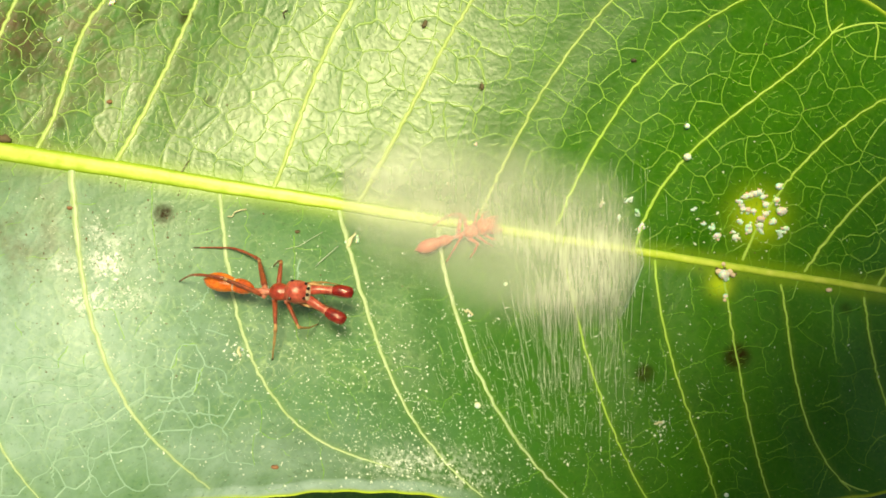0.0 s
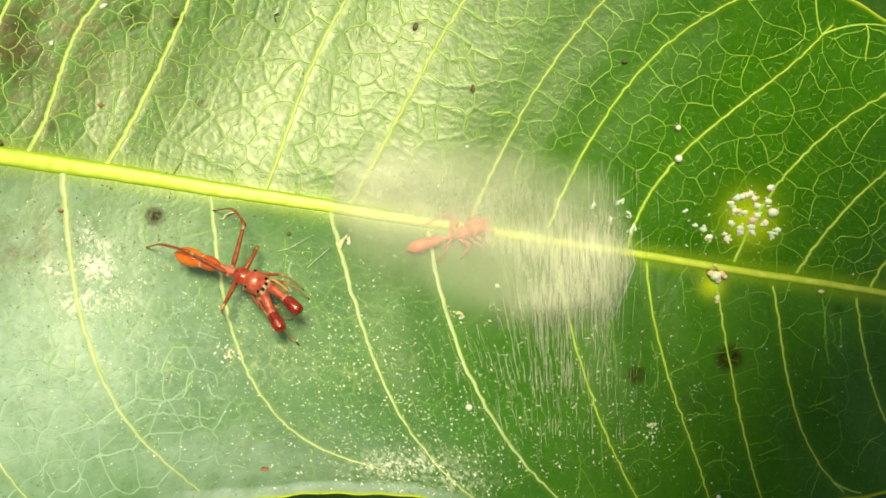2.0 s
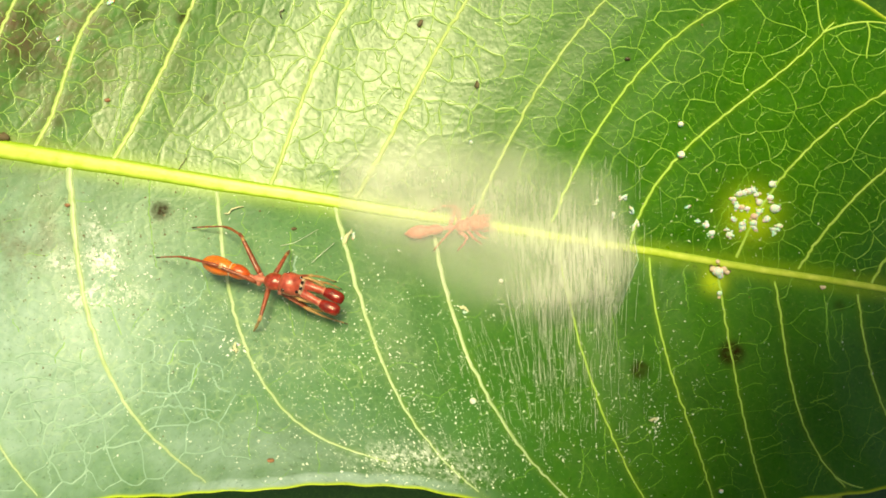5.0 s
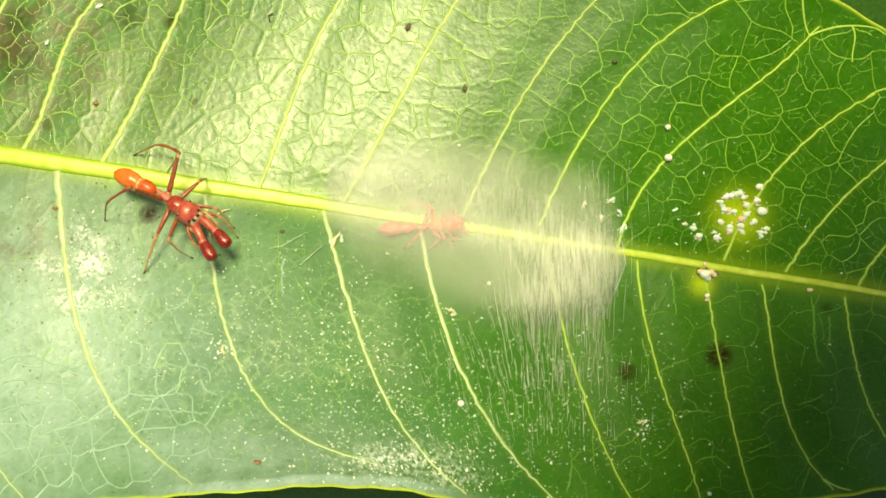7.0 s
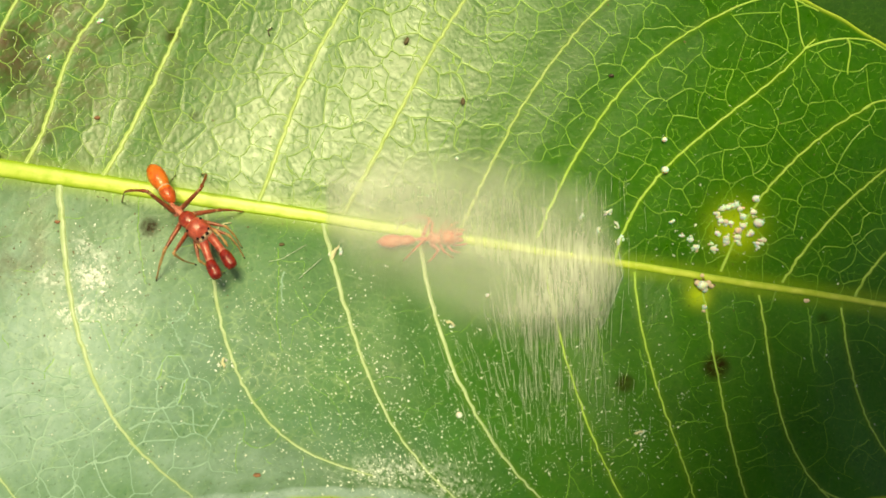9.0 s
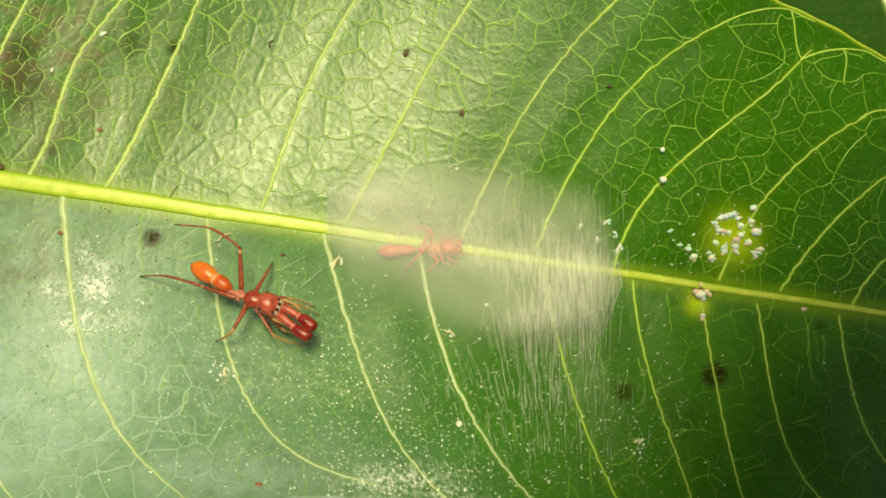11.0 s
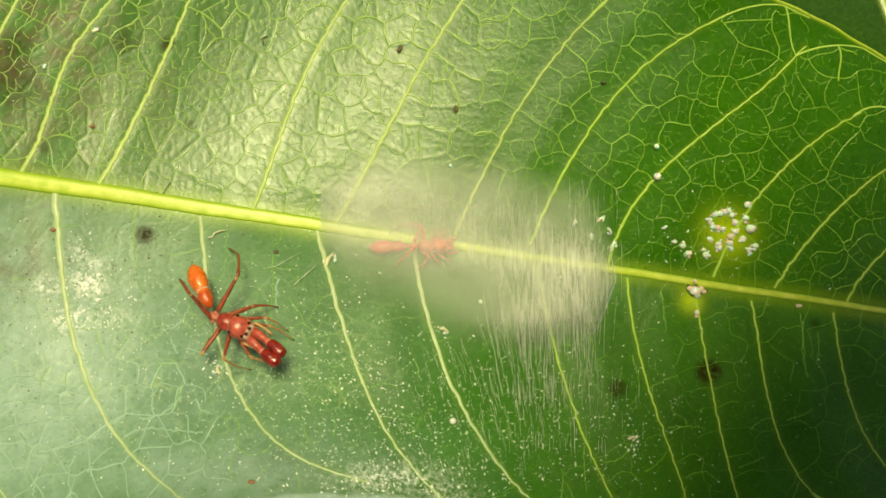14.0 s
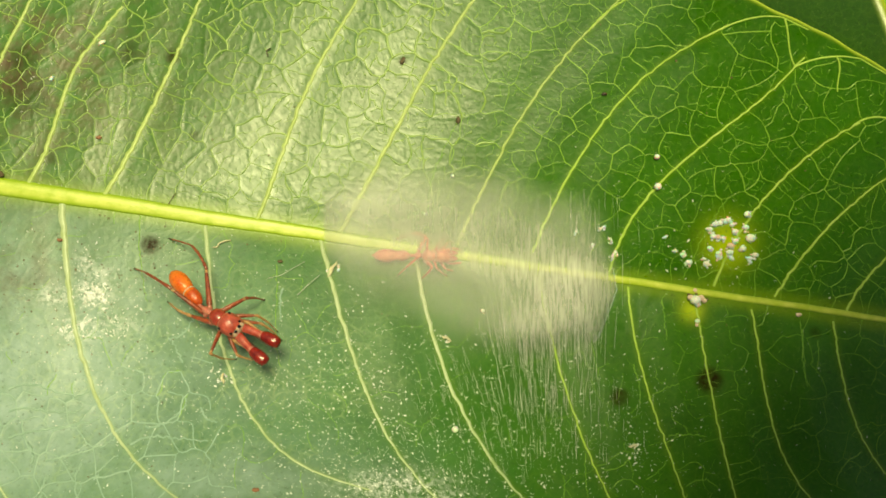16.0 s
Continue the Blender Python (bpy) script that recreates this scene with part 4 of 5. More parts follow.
def dust():
    """Countless pale grains, thickest over the lower half of the blade."""
    rnd = np.random.default_rng(21)
    spots = []
    def strew(n, cu, cv, su, sv, lo, hi):
        for _ in range(n):
            spots.append((rnd.normal(cu, su), rnd.normal(cv, sv), lo + (hi - lo) * rnd.random() ** 3))
    strew(1900, 1, -10, 12, 4.5, 0.010, 0.080)
    strew(900, -18, -4, 8, 5, 0.012, 0.07)
    strew(260, -24.2, -1.6, 2.2, 1.8, 0.012, 0.08)
    strew(420, -0.2, -15.9, 4.2, 1.1, 0.012, 0.11)
    strew(130, -23.9, -1.0, 0.75, 0.6, 0.04, 0.18)
    strew(70, -22.6, -3.2, 0.9, 0.5, 0.03, 0.12)
    strew(50, -24.6, 1.3, 0.7, 0.8, 0.03, 0.12)
    strew(50, -25.2, -3.7, 1.0, 0.6, 0.04, 0.16)
    strew(240, -4, -9, 4, 4, 0.02, 0.08)
    strew(1500, -12, -7, 7, 4.5, 0.010, 0.058)
    strew(160, 24, -8, 5, 5, 0.010, 0.045)
    strew(140, 18, 2, 6, 3, 0.02, 0.07)
    strew(160, 10, 9, 14, 6, 0.015, 0.05)
    strew(420, -22, 11, 6, 4, 0.012, 0.055)
    strew(40, 20, 1.2, 2.6, 1.0, 0.03, 0.11)
    strew(420, 7, -11, 6, 3.5, 0.018, 0.085)
    strew(260, 2, -14, 6, 2.0, 0.02, 0.10)
    strew(220, 14, -12, 4, 4, 0.015, 0.075)
    strew(40, 15.5, -12.6, 0.35, 0.9, 0.03, 0.13)
    strew(1500, 3, -11.5, 7, 3.6, 0.010, 0.050)
    strew(500, -3, -13.5, 4, 2.0, 0.012, 0.07)
    strew(40, -14.5, -7.3, 0.5, 0.5, 0.03, 0.14)
    strew(70, -5.5, -7.0, 1.6, 1.6, 0.03, 0.10)
    spots = np.array(spots)
    spots = spots[inside(spots[:, 0], spots[:, 1], 0.3)]
    spots = spots[np.hypot(spots[:, 0] - 14.3, spots[:, 1] + 8.8) > 0.6]
    base = surf(spots[:, 0], spots[:, 1])
    verts, faces = [], []
    for (x, y, z), r in zip(base, spots[:, 2]):
        o = len(verts)
        k = rnd.uniform(0.4, 1.0, 6) * r
        k[:3:2] *= rnd.uniform(1.0, 2.2)
        a = rnd.uniform(0, 6.28)
        for i in range(4):
            verts.append((x + k[i] * math.cos(a + i * 1.57), y + k[i] * math.sin(a + i * 1.57), z + r * 0.25))
        verts += [(x, y, z + k[4] * 0.9), (x, y, z - r * 0.3)]
        for i in range(4):
            j = (i + 1) % 4
            faces += [(o + i, o + j, o + 4), (o + j, o + i, o + 5)]
    return verts, faces


def strewn():
    n = 850
    rnd = np.random.default_rng(77)
    verts, faces = [], []
    u, v = rnd.uniform(-34, 36, n), rnd.uniform(-17, 20, n)
    u[400:], v[400:] = rnd.normal(-24, 5, 450), rnd.normal(0.5, 3.5, 450)
    ok = inside(u, v, 0.5)
    r = 0.015 + 0.06 * rnd.random(n) ** 3
    for (x, y, z), a in zip(surf(u[ok], v[ok]), r[ok]):
        o = len(verts)
        k = rnd.uniform(0.6, 1.5, 4) * a
        verts += [(x + k[0], y, z + a * 0.2), (x, y + k[1], z + a * 0.2), (x - k[2], y, z + a * 0.2), (x, y - k[3], z + a * 0.2), (x, y, z + a * 0.8), (x, y, z - a * 0.3)]
        for i in range(4):
            j = (i + 1) % 4
            faces += [(o + i, o + j, o + 4), (o + j, o + i, o + 5)]
    return verts, faces


tagged(new("dust", mesh_from("dust", *dust(), CRUMB, False)), "pale dust grains scattered over the blade", "dust", kind="stuff")
tagged(new("soot", mesh_from("soot", *strewn(), BARK, False)), "tiny dark brown grains scattered over the blade", "dust", kind="stuff")


# ---------------------------------------------------------------- the silk retreat
web = tagged(new("silk_retreat"), "white silk sheet web stretched across the midrib", "spider web")


TOP_U, TOP_V = (-7.3, -5.0, -3.0, 1.0, 5.0, 8.0, 11.0, 13.5, 14.4), (6.4, 7.8, 8.6, 9.0, 8.6, 7.6, 6.6, 5.4, 3.6)
LOW_U, LOW_V = (-7.3, -5.5, -3.0, 0.0, 3.0, 6.5, 10.0, 12.8, 14.4), (0.6, -2.0, -3.8, -5.2, -6.4, -6.8, -5.9, -4.8, -0.9)


def veil(inset, height, dens, comb_far, seed):
    """A low tent of silk, taut along its near end and its slanted far end, fading out up and down the blade."""
    n, m = 120, 80
    u, t = np.meshgrid(np.linspace(-7.3 + inset * 0.3, 14.4 - inset * 0.3, n), np.linspace(0, 1, m), indexing="ij")
    top, low = np.interp(u, TOP_U, TOP_V) - inset, np.interp(u, LOW_U, LOW_V) + inset
    v = low + (top - low) * t
    ends = np.minimum(u + 7.3, 14.4 - u)
    rise = np.clip(np.minimum(np.minimum(top - v, v - low), ends * 1.2) / 3.2, 0, 1)
    h = height * (1 - (1 - rise) ** 2) * (1 + 0.06 * np.sin(u * 1.3 + seed) * np.sin(v * 1.1)) + 0.12
    s = v - midrib_v(u)
    p = surf(u, v, h)
    far = 1 / (1 + np.exp(-(u - 5.5) / 1.4))
    below = 1 / (1 + np.exp((s - 0.6) / 0.9))
    soft_low = np.interp(u, [-7, -3, 4, 11.4, 12.6], [2.4, 4.2, 3.4, 1.8, 0.12])
    fade = np.clip((top - v) / np.interp(u, [-7, -5, 3, 14], [1.0, 2.2, 4.2, 3.4]), 0, 1) * np.clip((v - low) / soft_low, 0, 1) ** 1.5
    fade = fade * np.clip((u + 7.3) / 0.35, 0, 1) * np.clip((14.4 - u) / (0.4 + 2.0 * (1 - below)), 0, 1)
    # thick over the lurking spider and at the combed far end, thin on the near lower side
    body = 0.74 + 0.38 * np.exp(-(s / 1.5) ** 2) * far + 0.22 * (1 - below) * (1 - far) + 0.08 * np.exp(-((u - 0.5) / 4.0) ** 2 - ((v - 1.6) / 2.6) ** 2) + 0.32 * far * below - 0.35 * below * (1 - far) * np.clip(-s / 2.5, 0, 1)
    if seed == 5:
        fade = fade * np.exp(-((u - 0.2) / 5.0) ** 4 - ((v - 1.4) / 2.8) ** 4)
    d = dens * body * fade
    comb = np.clip(0.12 + comb_far * far * (0.6 + 0.4 * below), 0, 1)
    verts, faces = p.reshape(-1, 3), []
    for i in range(n - 1):
        for j in range(m - 1):
            x = i * m + j
            faces.append((x, x + m, x + m + 1, x + 1))
    return mesh_from("veil", verts, faces, SILK, attrs={"weave": d.ravel(), "comb": comb.ravel()})


part("outer_veil", veil(0.0, 2.6, 0.31, 0.9, 3), web, "thin white upper sheet")
part("pocket", veil(1.2, 2.3, 0.10, 0.3, 5), web, "denser white silk round the spider")
part("inner_veil", veil(0.7, 1.5, 0.10, 0.8, 7), web, "thin white inner sheet")


def threads():
    """Stay threads from the tent's lower side down the blade, and fibres over its far end."""
    rnd = np.random.default_rng(31)
    verts, faces = [], []
    def strand(p, q, r, sag):
        o = len(verts)
        n = 6
        for i in range(n + 1):
            t = i / n
            x = p + (q - p) * t
            x = x + np.array([0, 0, -sag * math.sin(math.pi * t)])
            w = r * (0.5 + 0.5 * math.sin(math.pi * min(max(t, 0.1), 0.9)))
            verts.extend([(x[0] - w, x[1], x[2]), (x[0] + w * 0.4, x[1], x[2] + w * 1.2), (x[0] + w, x[1], x[2] - w * 0.3)])
        for i in range(n):
            for k in range(3):
                a, b = o + i * 3 + k, o + i * 3 + (k + 1) % 3
                faces.append((a, b, b + 3, a + 3))
    def fan(n, middle, spread, v_range, long, thick, tufts, lift):
        at = rnd.normal(middle, spread, tufts)
        for k in range(n):
            u0 = (rnd.choice(at) + rnd.normal(0, 0.14)) if k % 3 else rnd.normal(middle, spread)
            v0 = rnd.uniform(*v_range)
            length = rnd.uniform(*long)
            # the near threads run with the side veins, the far ones straight down
            lean = 0.34 / (1 + math.exp((u0 - 6.0) / 1.3)) + rnd.normal(0, 0.045)
            a = np.array(surf(np.array(u0), np.array(v0)))
            b = np.array(surf(np.array(u0 + lean * length), np.array(v0 - length)))
            a[2] += lift * rnd.uniform(0.4, 1.0) + 0.05
            b[2] += lift * rnd.uniform(0.1, 0.7) + 0.03
            strand(a, b, thick * rnd.uniform(0.5, 1.0), 0.02)
    fan(150, 9.6, 2.0, (-3.6, 1.6), (1.4, 4.2), 0.014, 40, 1.9)
    fan(230, 9.0, 2.6, (-8.5, -3.0), (0.7, 2.6), 0.011, 46, 0.6)
    fan(110, 10.0, 3.0, (-12.5, -8.0), (0.5, 1.6), 0.010, 30, 0.2)
    fan(90, 3.4, 2.6, (-14.0, -5.0), (0.5, 1.8), 0.009, 24, 0.2)
    fan(90, 11.5, 1.6, (1.0, 6.5), (0.6, 2.2), 0.007, 26, 0.5)
    return mesh_from("silk_threads", verts, faces, THREAD)


part("thread_fan", threads(), web, "fine white stay threads", "stuff")
part("edge_thread", mesh_from("edge_thread", *tube([tuple(surf(np.array(u), np.array(v), h)) for u, v, h in ((13.9, 0.6, 0.3), (14.2, -1.0, 0.7), (13.6, -2.6, 0.6), (12.9, -4.2, 0.4), (12.6, -4.8, 0.1))], [0.016] * 5, 6), EGG), web)


# ---------------------------------------------------------------- the spiders
def limb(rings, mats, split=None):
    v, f = loft(rings, 9)
    slots = None
    if split is not None:
        slots = [1 if min(i // 9 for i in g) >= split else 0 for g in f]
    return mesh_from("limb", v, f, mats, slots=slots)


# hip places, upper and lower lengths: forward, to the left, up
LEGS = {
    "first_left": (2.1, 0.45, 0.85, 1.7, 2.6), "first_right": (2.1, -0.45, 0.85, 1.7, 2.6),
    "second_left": (1.55, 0.50, 0.85, 1.8, 2.6), "second_right": (1.55, -0.50, 0.85, 2.0, 3.2),
    "third_left": (0.8, 0.50, 0.85, 1.8, 2.5), "third_right": (0.7, -0.48, 0.85, 2.1, 3.2),
    "hind_left": (-0.05, 0.26, 0.95, 2.9, 5.2), "hind_right": (-0.05, -0.24, 0.90, 2.9, 5.7),
}


def spider(label, jaws, size, reach=1.0, coat=None):
    """An ant-like jumping spider, head towards x, standing at z = 0."""
    root = tagged(new("spider"), label, "spider")
    red, head_skin, leg_skin, dark = (coat,) * 4 if coat else (RED, HEAD, LEG, DARK_RED)
    s = size
    def k(rings):
        return [tuple(c * s for c in r) for r in rings]
    parts = {}
    parts["abdomen"] = part("abdomen", mesh_from("abdomen", *loft(k([(-0.72, 0, 1.12, 0.10, 0.10), (-0.82, 0, 1.14, 0.22, 0.22), (-1.05, 0, 1.17, 0.38, 0.38), (-1.4, 0, 1.22, 0.50, 0.50), (-1.75, 0, 1.22, 0.50, 0.50), (-2.05, 0, 1.20, 0.44, 0.43), (-2.3, 0, 1.24, 0.50, 0.48), (-2.7, 0, 1.26, 0.61, 0.59), (-3.15, 0, 1.25, 0.64, 0.62), (-3.6, 0, 1.20, 0.57, 0.55), (-3.95, 0, 1.15, 0.43, 0.41), (-4.18, 0, 1.10, 0.25, 0.24), (-4.28, 0, 1.08, 0.05, 0.05)]), 22), [ORANGE, FRONT_RED] if not coat else [coat, coat]), root, "smooth orange abdomen")
    me = parts["abdomen"].data
    me.polygons.foreach_set("material_index", [1 if q.center.x > -1.6 * s * MM else 0 for q in me.polygons])
    part("waist_band", mesh_from("waist_band", *loft(k([(-1.98, 0, 1.205, 0.44, 0.43), (-2.02, 0, 1.205, 0.46, 0.45), (-2.07, 0, 1.205, 0.46, 0.45), (-2.11, 0, 1.205, 0.45, 0.44)]), 20), PALE if not coat else coat), parts["abdomen"], "pale band")
    part("spinneret", mesh_from("spinneret", *loft(k([(-4.15, 0, 1.08, 0.13, 0.12), (-4.32, 0.03, 1.04, 0.10, 0.08), (-4.45, 0.02, 1.0, 0.02, 0.02)]), 8), FRONT_RED if not coat else coat), parts["abdomen"], "short reddish spinneret")
    part("waist", mesh_from("waist", *loft(k([(-0.85, 0, 1.13, 0.10, 0.10), (-0.65, 0, 1.11, 0.17, 0.16), (-0.45, 0, 1.09, 0.15, 0.14), (-0.25, 0, 1.08, 0.24, 0.22), (0.0, 0, 1.08, 0.27, 0.25), (0.25, 0, 1.08, 0.22, 0.20), (0.42, 0, 1.09, 0.20, 0.18), (0.55, 0, 1.12, 0.18, 0.16)]), 14), PINK if not coat else coat), root, "long pale jointed waist")
    part("thorax", mesh_from("thorax", *loft(k([(0.36, 0, 1.08, 0.16, 0.14), (0.45, 0, 1.11, 0.36, 0.30), (0.68, 0, 1.18, 0.53, 0.46), (1.0, 0, 1.24, 0.60, 0.52), (1.35, 0, 1.24, 0.56, 0.48), (1.62, 0, 1.20, 0.42, 0.34), (1.9, 0, 1.22, 0.36, 0.3)]), 18), red), root)
    parts["head"] = part("head", mesh_from("head", *loft(k([(1.58, 0, 1.32, 0.30, 0.22), (1.64, 0, 1.42, 0.50, 0.44), (1.78, 0, 1.50, 0.65, 0.62), (2.02, 0, 1.56, 0.74, 0.73), (2.32, 0, 1.58, 0.76, 0.76), (2.60, 0, 1.54, 0.74, 0.71), (2.85, 0, 1.48, 0.70, 0.62), (3.05, 0, 1.40, 0.60, 0.50), (3.16, 0, 1.33, 0.44, 0.33)]), 22), head_skin), root, "square raised red head")
    part("face", mesh_from("face", *loft(k([(2.92, 0, 1.52, 0.52, 0.38), (3.05, 0, 1.50, 0.57, 0.38), (3.15, 0, 1.46, 0.54, 0.31), (3.23, 0, 1.40, 0.43, 0.20)]), 16), PALE if not coat else coat), parts["head"], "pale hairy face")
    for x, y, z, r in ((3.13, 0.20, 1.76, 0.13), (3.13, -0.20, 1.76, 0.13), (2.98, 0.49, 1.84, 0.10), (2.98, -0.49, 1.84, 0.10), (2.10, 0.58, 1.99, 0.12), (2.10, -0.58, 1.99, 0.12)):
        part("eye", mesh_from("eye", *blob(x * s, y * s, z * s, r * s, r * s, r * s, 8, 12), EYE if not coat else coat), parts["head"], "round black eye")
    for side in (1, -1):
        jaw = part("jaw", mesh_from("jaw", *loft(k([(-0.3, 0, 0, 0.24, 0.26), (0.1, 0, 0, 0.31, 0.34), (0.5, side * 0.02, 0.03, 0.30, 0.34), (1.0, side * 0.04, 0.03, 0.26, 0.29), (1.45, side * 0.06, 0.0, 0.25, 0.27), (1.62, side * 0.07, 0.0, 0.28, 0.29), (1.75, side * 0.07, 0, 0.35, 0.35), (2.05, side * 0.06, 0, 0.41, 0.39), (2.4, side * 0.03, -0.02, 0.43, 0.41), (2.7, side * 0.01, -0.04, 0.41, 0.38), (2.90, side * 0.0, -0.05, 0.32, 0.29), (2.99, side * 0.0, -0.05, 0.08, 0.08)] if jaws else [(-0.1, 0, 0, 0.2, 0.2), (0.2, 0, 0, 0.28, 0.28), (0.6, 0, -0.1, 0.25, 0.25), (0.9, 0, -0.2, 0.1, 0.1)]), 16, 0.05, 3 + side), [head_skin, dark, PINK], slots=None), root, "long projecting red jaw with swollen dark tip")
        jaw.location = Vector((2.93 * s, side * 0.28 * s, 1.15 * s)) * MM
        parts["jaw_left" if side > 0 else "jaw_right"] = jaw
        if jaws:
            me = jaw.data
            me.polygons.foreach_set("material_index", [1 if p.center.x > 1.68 * s * MM else 2 if p.center.x > 1.5 * s * MM and p.center.z > -0.05 * s * MM else 0 for p in me.polygons])
            part("fang", mesh_from("fang", *loft(k([(3.0, -side * 0.02, -0.02, 0.08, 0.08), (2.75, -side * 0.36, 0.04, 0.075, 0.07), (2.2, -side * 0.37, 0.08, 0.06, 0.06), (1.5, -side * 0.25, 0.06, 0.045, 0.04), (0.95, -side * 0.22, 0.02, 0.015, 0.015)]), 8), TIP), jaw, "thin black folded fang")
            for x in (1.2, 1.6, 2.0, 2.4):
                part("tooth", mesh_from("tooth", *loft(k([(x, -side * 0.22, -0.1, 0.05, 0.05), (x + 0.03, -side * 0.36, -0.12, 0.035, 0.035), (x + 0.06, -side * 0.46, -0.13, 0.008, 0.008)]), 6), TIP), jaw, "short dark tooth")
        part("feeler", mesh_from("feeler", *loft(k([(2.5, side * 0.55, 0.95, 0.09, 0.09), (3.0, side * 0.75, 1.0, 0.10, 0.10), (3.5, side * 0.74, 0.85, 0.08, 0.08), (4.0, side * 0.66, 0.6, 0.10, 0.1), (4.25, side * 0.6, 0.5, 0.04, 0.04)]), 8), PALE_LEG if not coat else coat), root, "short pale feeler")
    for name, (hx, hy, hz, up, down) in LEGS.items():
        out = 1 if hy > 0 else -1
        part("hip", mesh_from("hip", *blob(hx * s, (hy - out * 0.05) * s, hz * s, 0.20 * s, 0.28 * s, 0.24 * s, 6, 10, 0.1), PINK), root, "pale rounded hip joint")
        front = name.startswith(("first", "second"))
        pale = front or name == "third_right"
        tan = coat or PALE_LEG
        a, b = up * s * reach, down * s * reach
        w = (0.14 if front else 0.175) * s
        leg = part("leg", limb([(-0.05 * s, 0, 0, w * 0.7, w * 0.7), (0.12 * a, 0, 0, w, w * 1.2), (0.5 * a, 0, 0, w * 0.85, w * 1.1), (0.9 * a, 0, 0, w * 0.65, w * 0.75), (a, 0, 0, w * 0.6, w * 0.6)], [leg_skin, tan], 3), root, "thin reddish brown leg")
        leg.location = Vector((hx * s, hy * s, hz * s)) * MM
        c = w * 0.68
        # knee joint, shin, and a thinner foot bent down from its end
        f = 0.125 if name.startswith("hind") else 0.05
        shin = part("lower_leg", limb([(-0.02 * b, 0, 0, c * 0.9, c * 0.9), (0.07 * b, 0, f * 0.3 * b, c * 1.1, c * 1.1), (0.14 * b, 0, f * 0.5 * b, c * 0.75, c * 0.75), (0.30 * b, 0, f * 0.85 * b, c * 0.85, c * 0.85), (0.44 * b, 0, f * 1.0 * b, c * 0.75, c * 0.75), (0.52 * b, 0, f * 0.98 * b, c * 0.5, c * 0.5), (0.74 * b, 0, f * 0.55 * b, c * 0.46, c * 0.46), (0.90 * b, 0, f * 0.2 * b, c * 0.40, c * 0.40), (0.97 * b, 0, f * 0.06 * b, c * 0.5, c * 0.46), (b, 0, 0.0, c * 0.2, c * 0.2)], [tan if pale else leg_skin, TIP], 7), leg)
        shin.location = (a * MM, 0, 0)
        parts[name] = (leg, shin)
    return root, parts


hunter, hunter_parts = spider("red ant-like jumping spider with long jaws, walking on the leaf", True, 1.0)
mate, mate_parts = spider("red spider crouching under the white silk sheet", False, 0.76, 0.62, VEILED)

SPIDER_ROWS = [
    (0.0, -11.96, -3.24, -6.6, -7.1),
    (0.5, -12.46, -2.46, -10.5, -0.3),
    (1.0, -12.71, -2.41, -10.9, 1.5),
    (1.5, -11.20, -2.73, -14.8, 4.6),
    (2.0, -13.62, -1.69, -30.2, 9.1),
    (2.5, -11.93, -2.85, -30.5, 1.3),
    (3.0, -13.43, -1.52, -22.8, -6.6),
    (3.5, -11.33, -3.20, -17.9, -0.6),
    (4.0, -11.47, -3.65, -15.0, -5.1),
    (6.3, -17.50, 1.47, -19.6, 1.2),
    (6.5, -18.58, 2.32, -30.0, 16.1),
    (7.0, -17.73, 3.17, -38.2, 10.1),
    (7.5, -14.94, 0.88, -5.8, -1.4),
    (8.0, -15.58, 0.82, -35.7, 2.3),
    (8.5, -13.95, 0.91, -46.5, 3.7),
    (9.0, -16.91, 3.13, -44.7, -12.6),
    (9.2, -17.04, 3.15, -44.3, -11.9),
    (11.5, -11.14, -3.56, -21.0, -10.2),
    (12.0, -10.36, -4.40, -36.9, -1.1),
    (12.5, -10.89, -4.76, -23.0, -23.6),
    (13.0, -10.66, -4.69, -33.6, -8.3),
    (13.5, -11.63, -3.90, -48.8, -21.8),
    (14.0, -13.85, -3.71, -27.5, -35.5),
    (14.5, -13.87, -4.62, -30.2, -29.9),
    (15.0, -13.90, 0.03, -38.0, 5.5),
    (15.5, -15.02, -0.88, -23.1, -18.1),
    (16.0, -14.69, -2.67, -32.7, -13.2),
]
HIND_LEFT = [(-17.7, 0.1), (-17.7, 0.1), (-17.6, 0.2), (-17.6, 0.2), (-15.7, 2.9), (-16.9, 2.6), (-16.9, 2.5), (-17.0, 2.6), (-17.0, 2.7), (-20.1, 3.8), (-20.2, 5.1), (-20.9, 6.7), (-18.9, 5.6), (-15.7, 5.9), (-15.6, 5.9), (-16.1, 6.3), (-16.5, 6.8), (-14.1, 1.8), (-14.5, 1.8), (-14.4, 1.7), (-14.4, 1.5), (-14.2, 1.5), (-13.7, 1.5), (-14.1, 1.8), (-15.6, 3.0), (-18.0, 3.3), (-18.5, 3.0)]
HIND_RIGHT = [(-18.7, -2.3), (-18.5, -2.3), (-18.6, -2.5), (-18.6, -2.3), (-20.4, 0.3), (-20.5, 0.1), (-20.3, -0.1), (-19.8, -1.8), (-20.0, -1.8), (-22.5, 2.6), (-23.0, 2.5), (-22.9, 2.0), (-23.3, 1.7), (-23.4, 1.5), (-22.7, 1.6), (-21.8, 4.3), (-21.9, 4.2), (-19.2, -1.8), (-19.1, -1.7), (-17.8, -2.0), (-18.4, -2.0), (-18.6, -1.9), (-16.9, -1.0), (-19.5, 0.1), (-21.0, 0.6), (-21.6, 0.9), (-21.0, 0.8)]
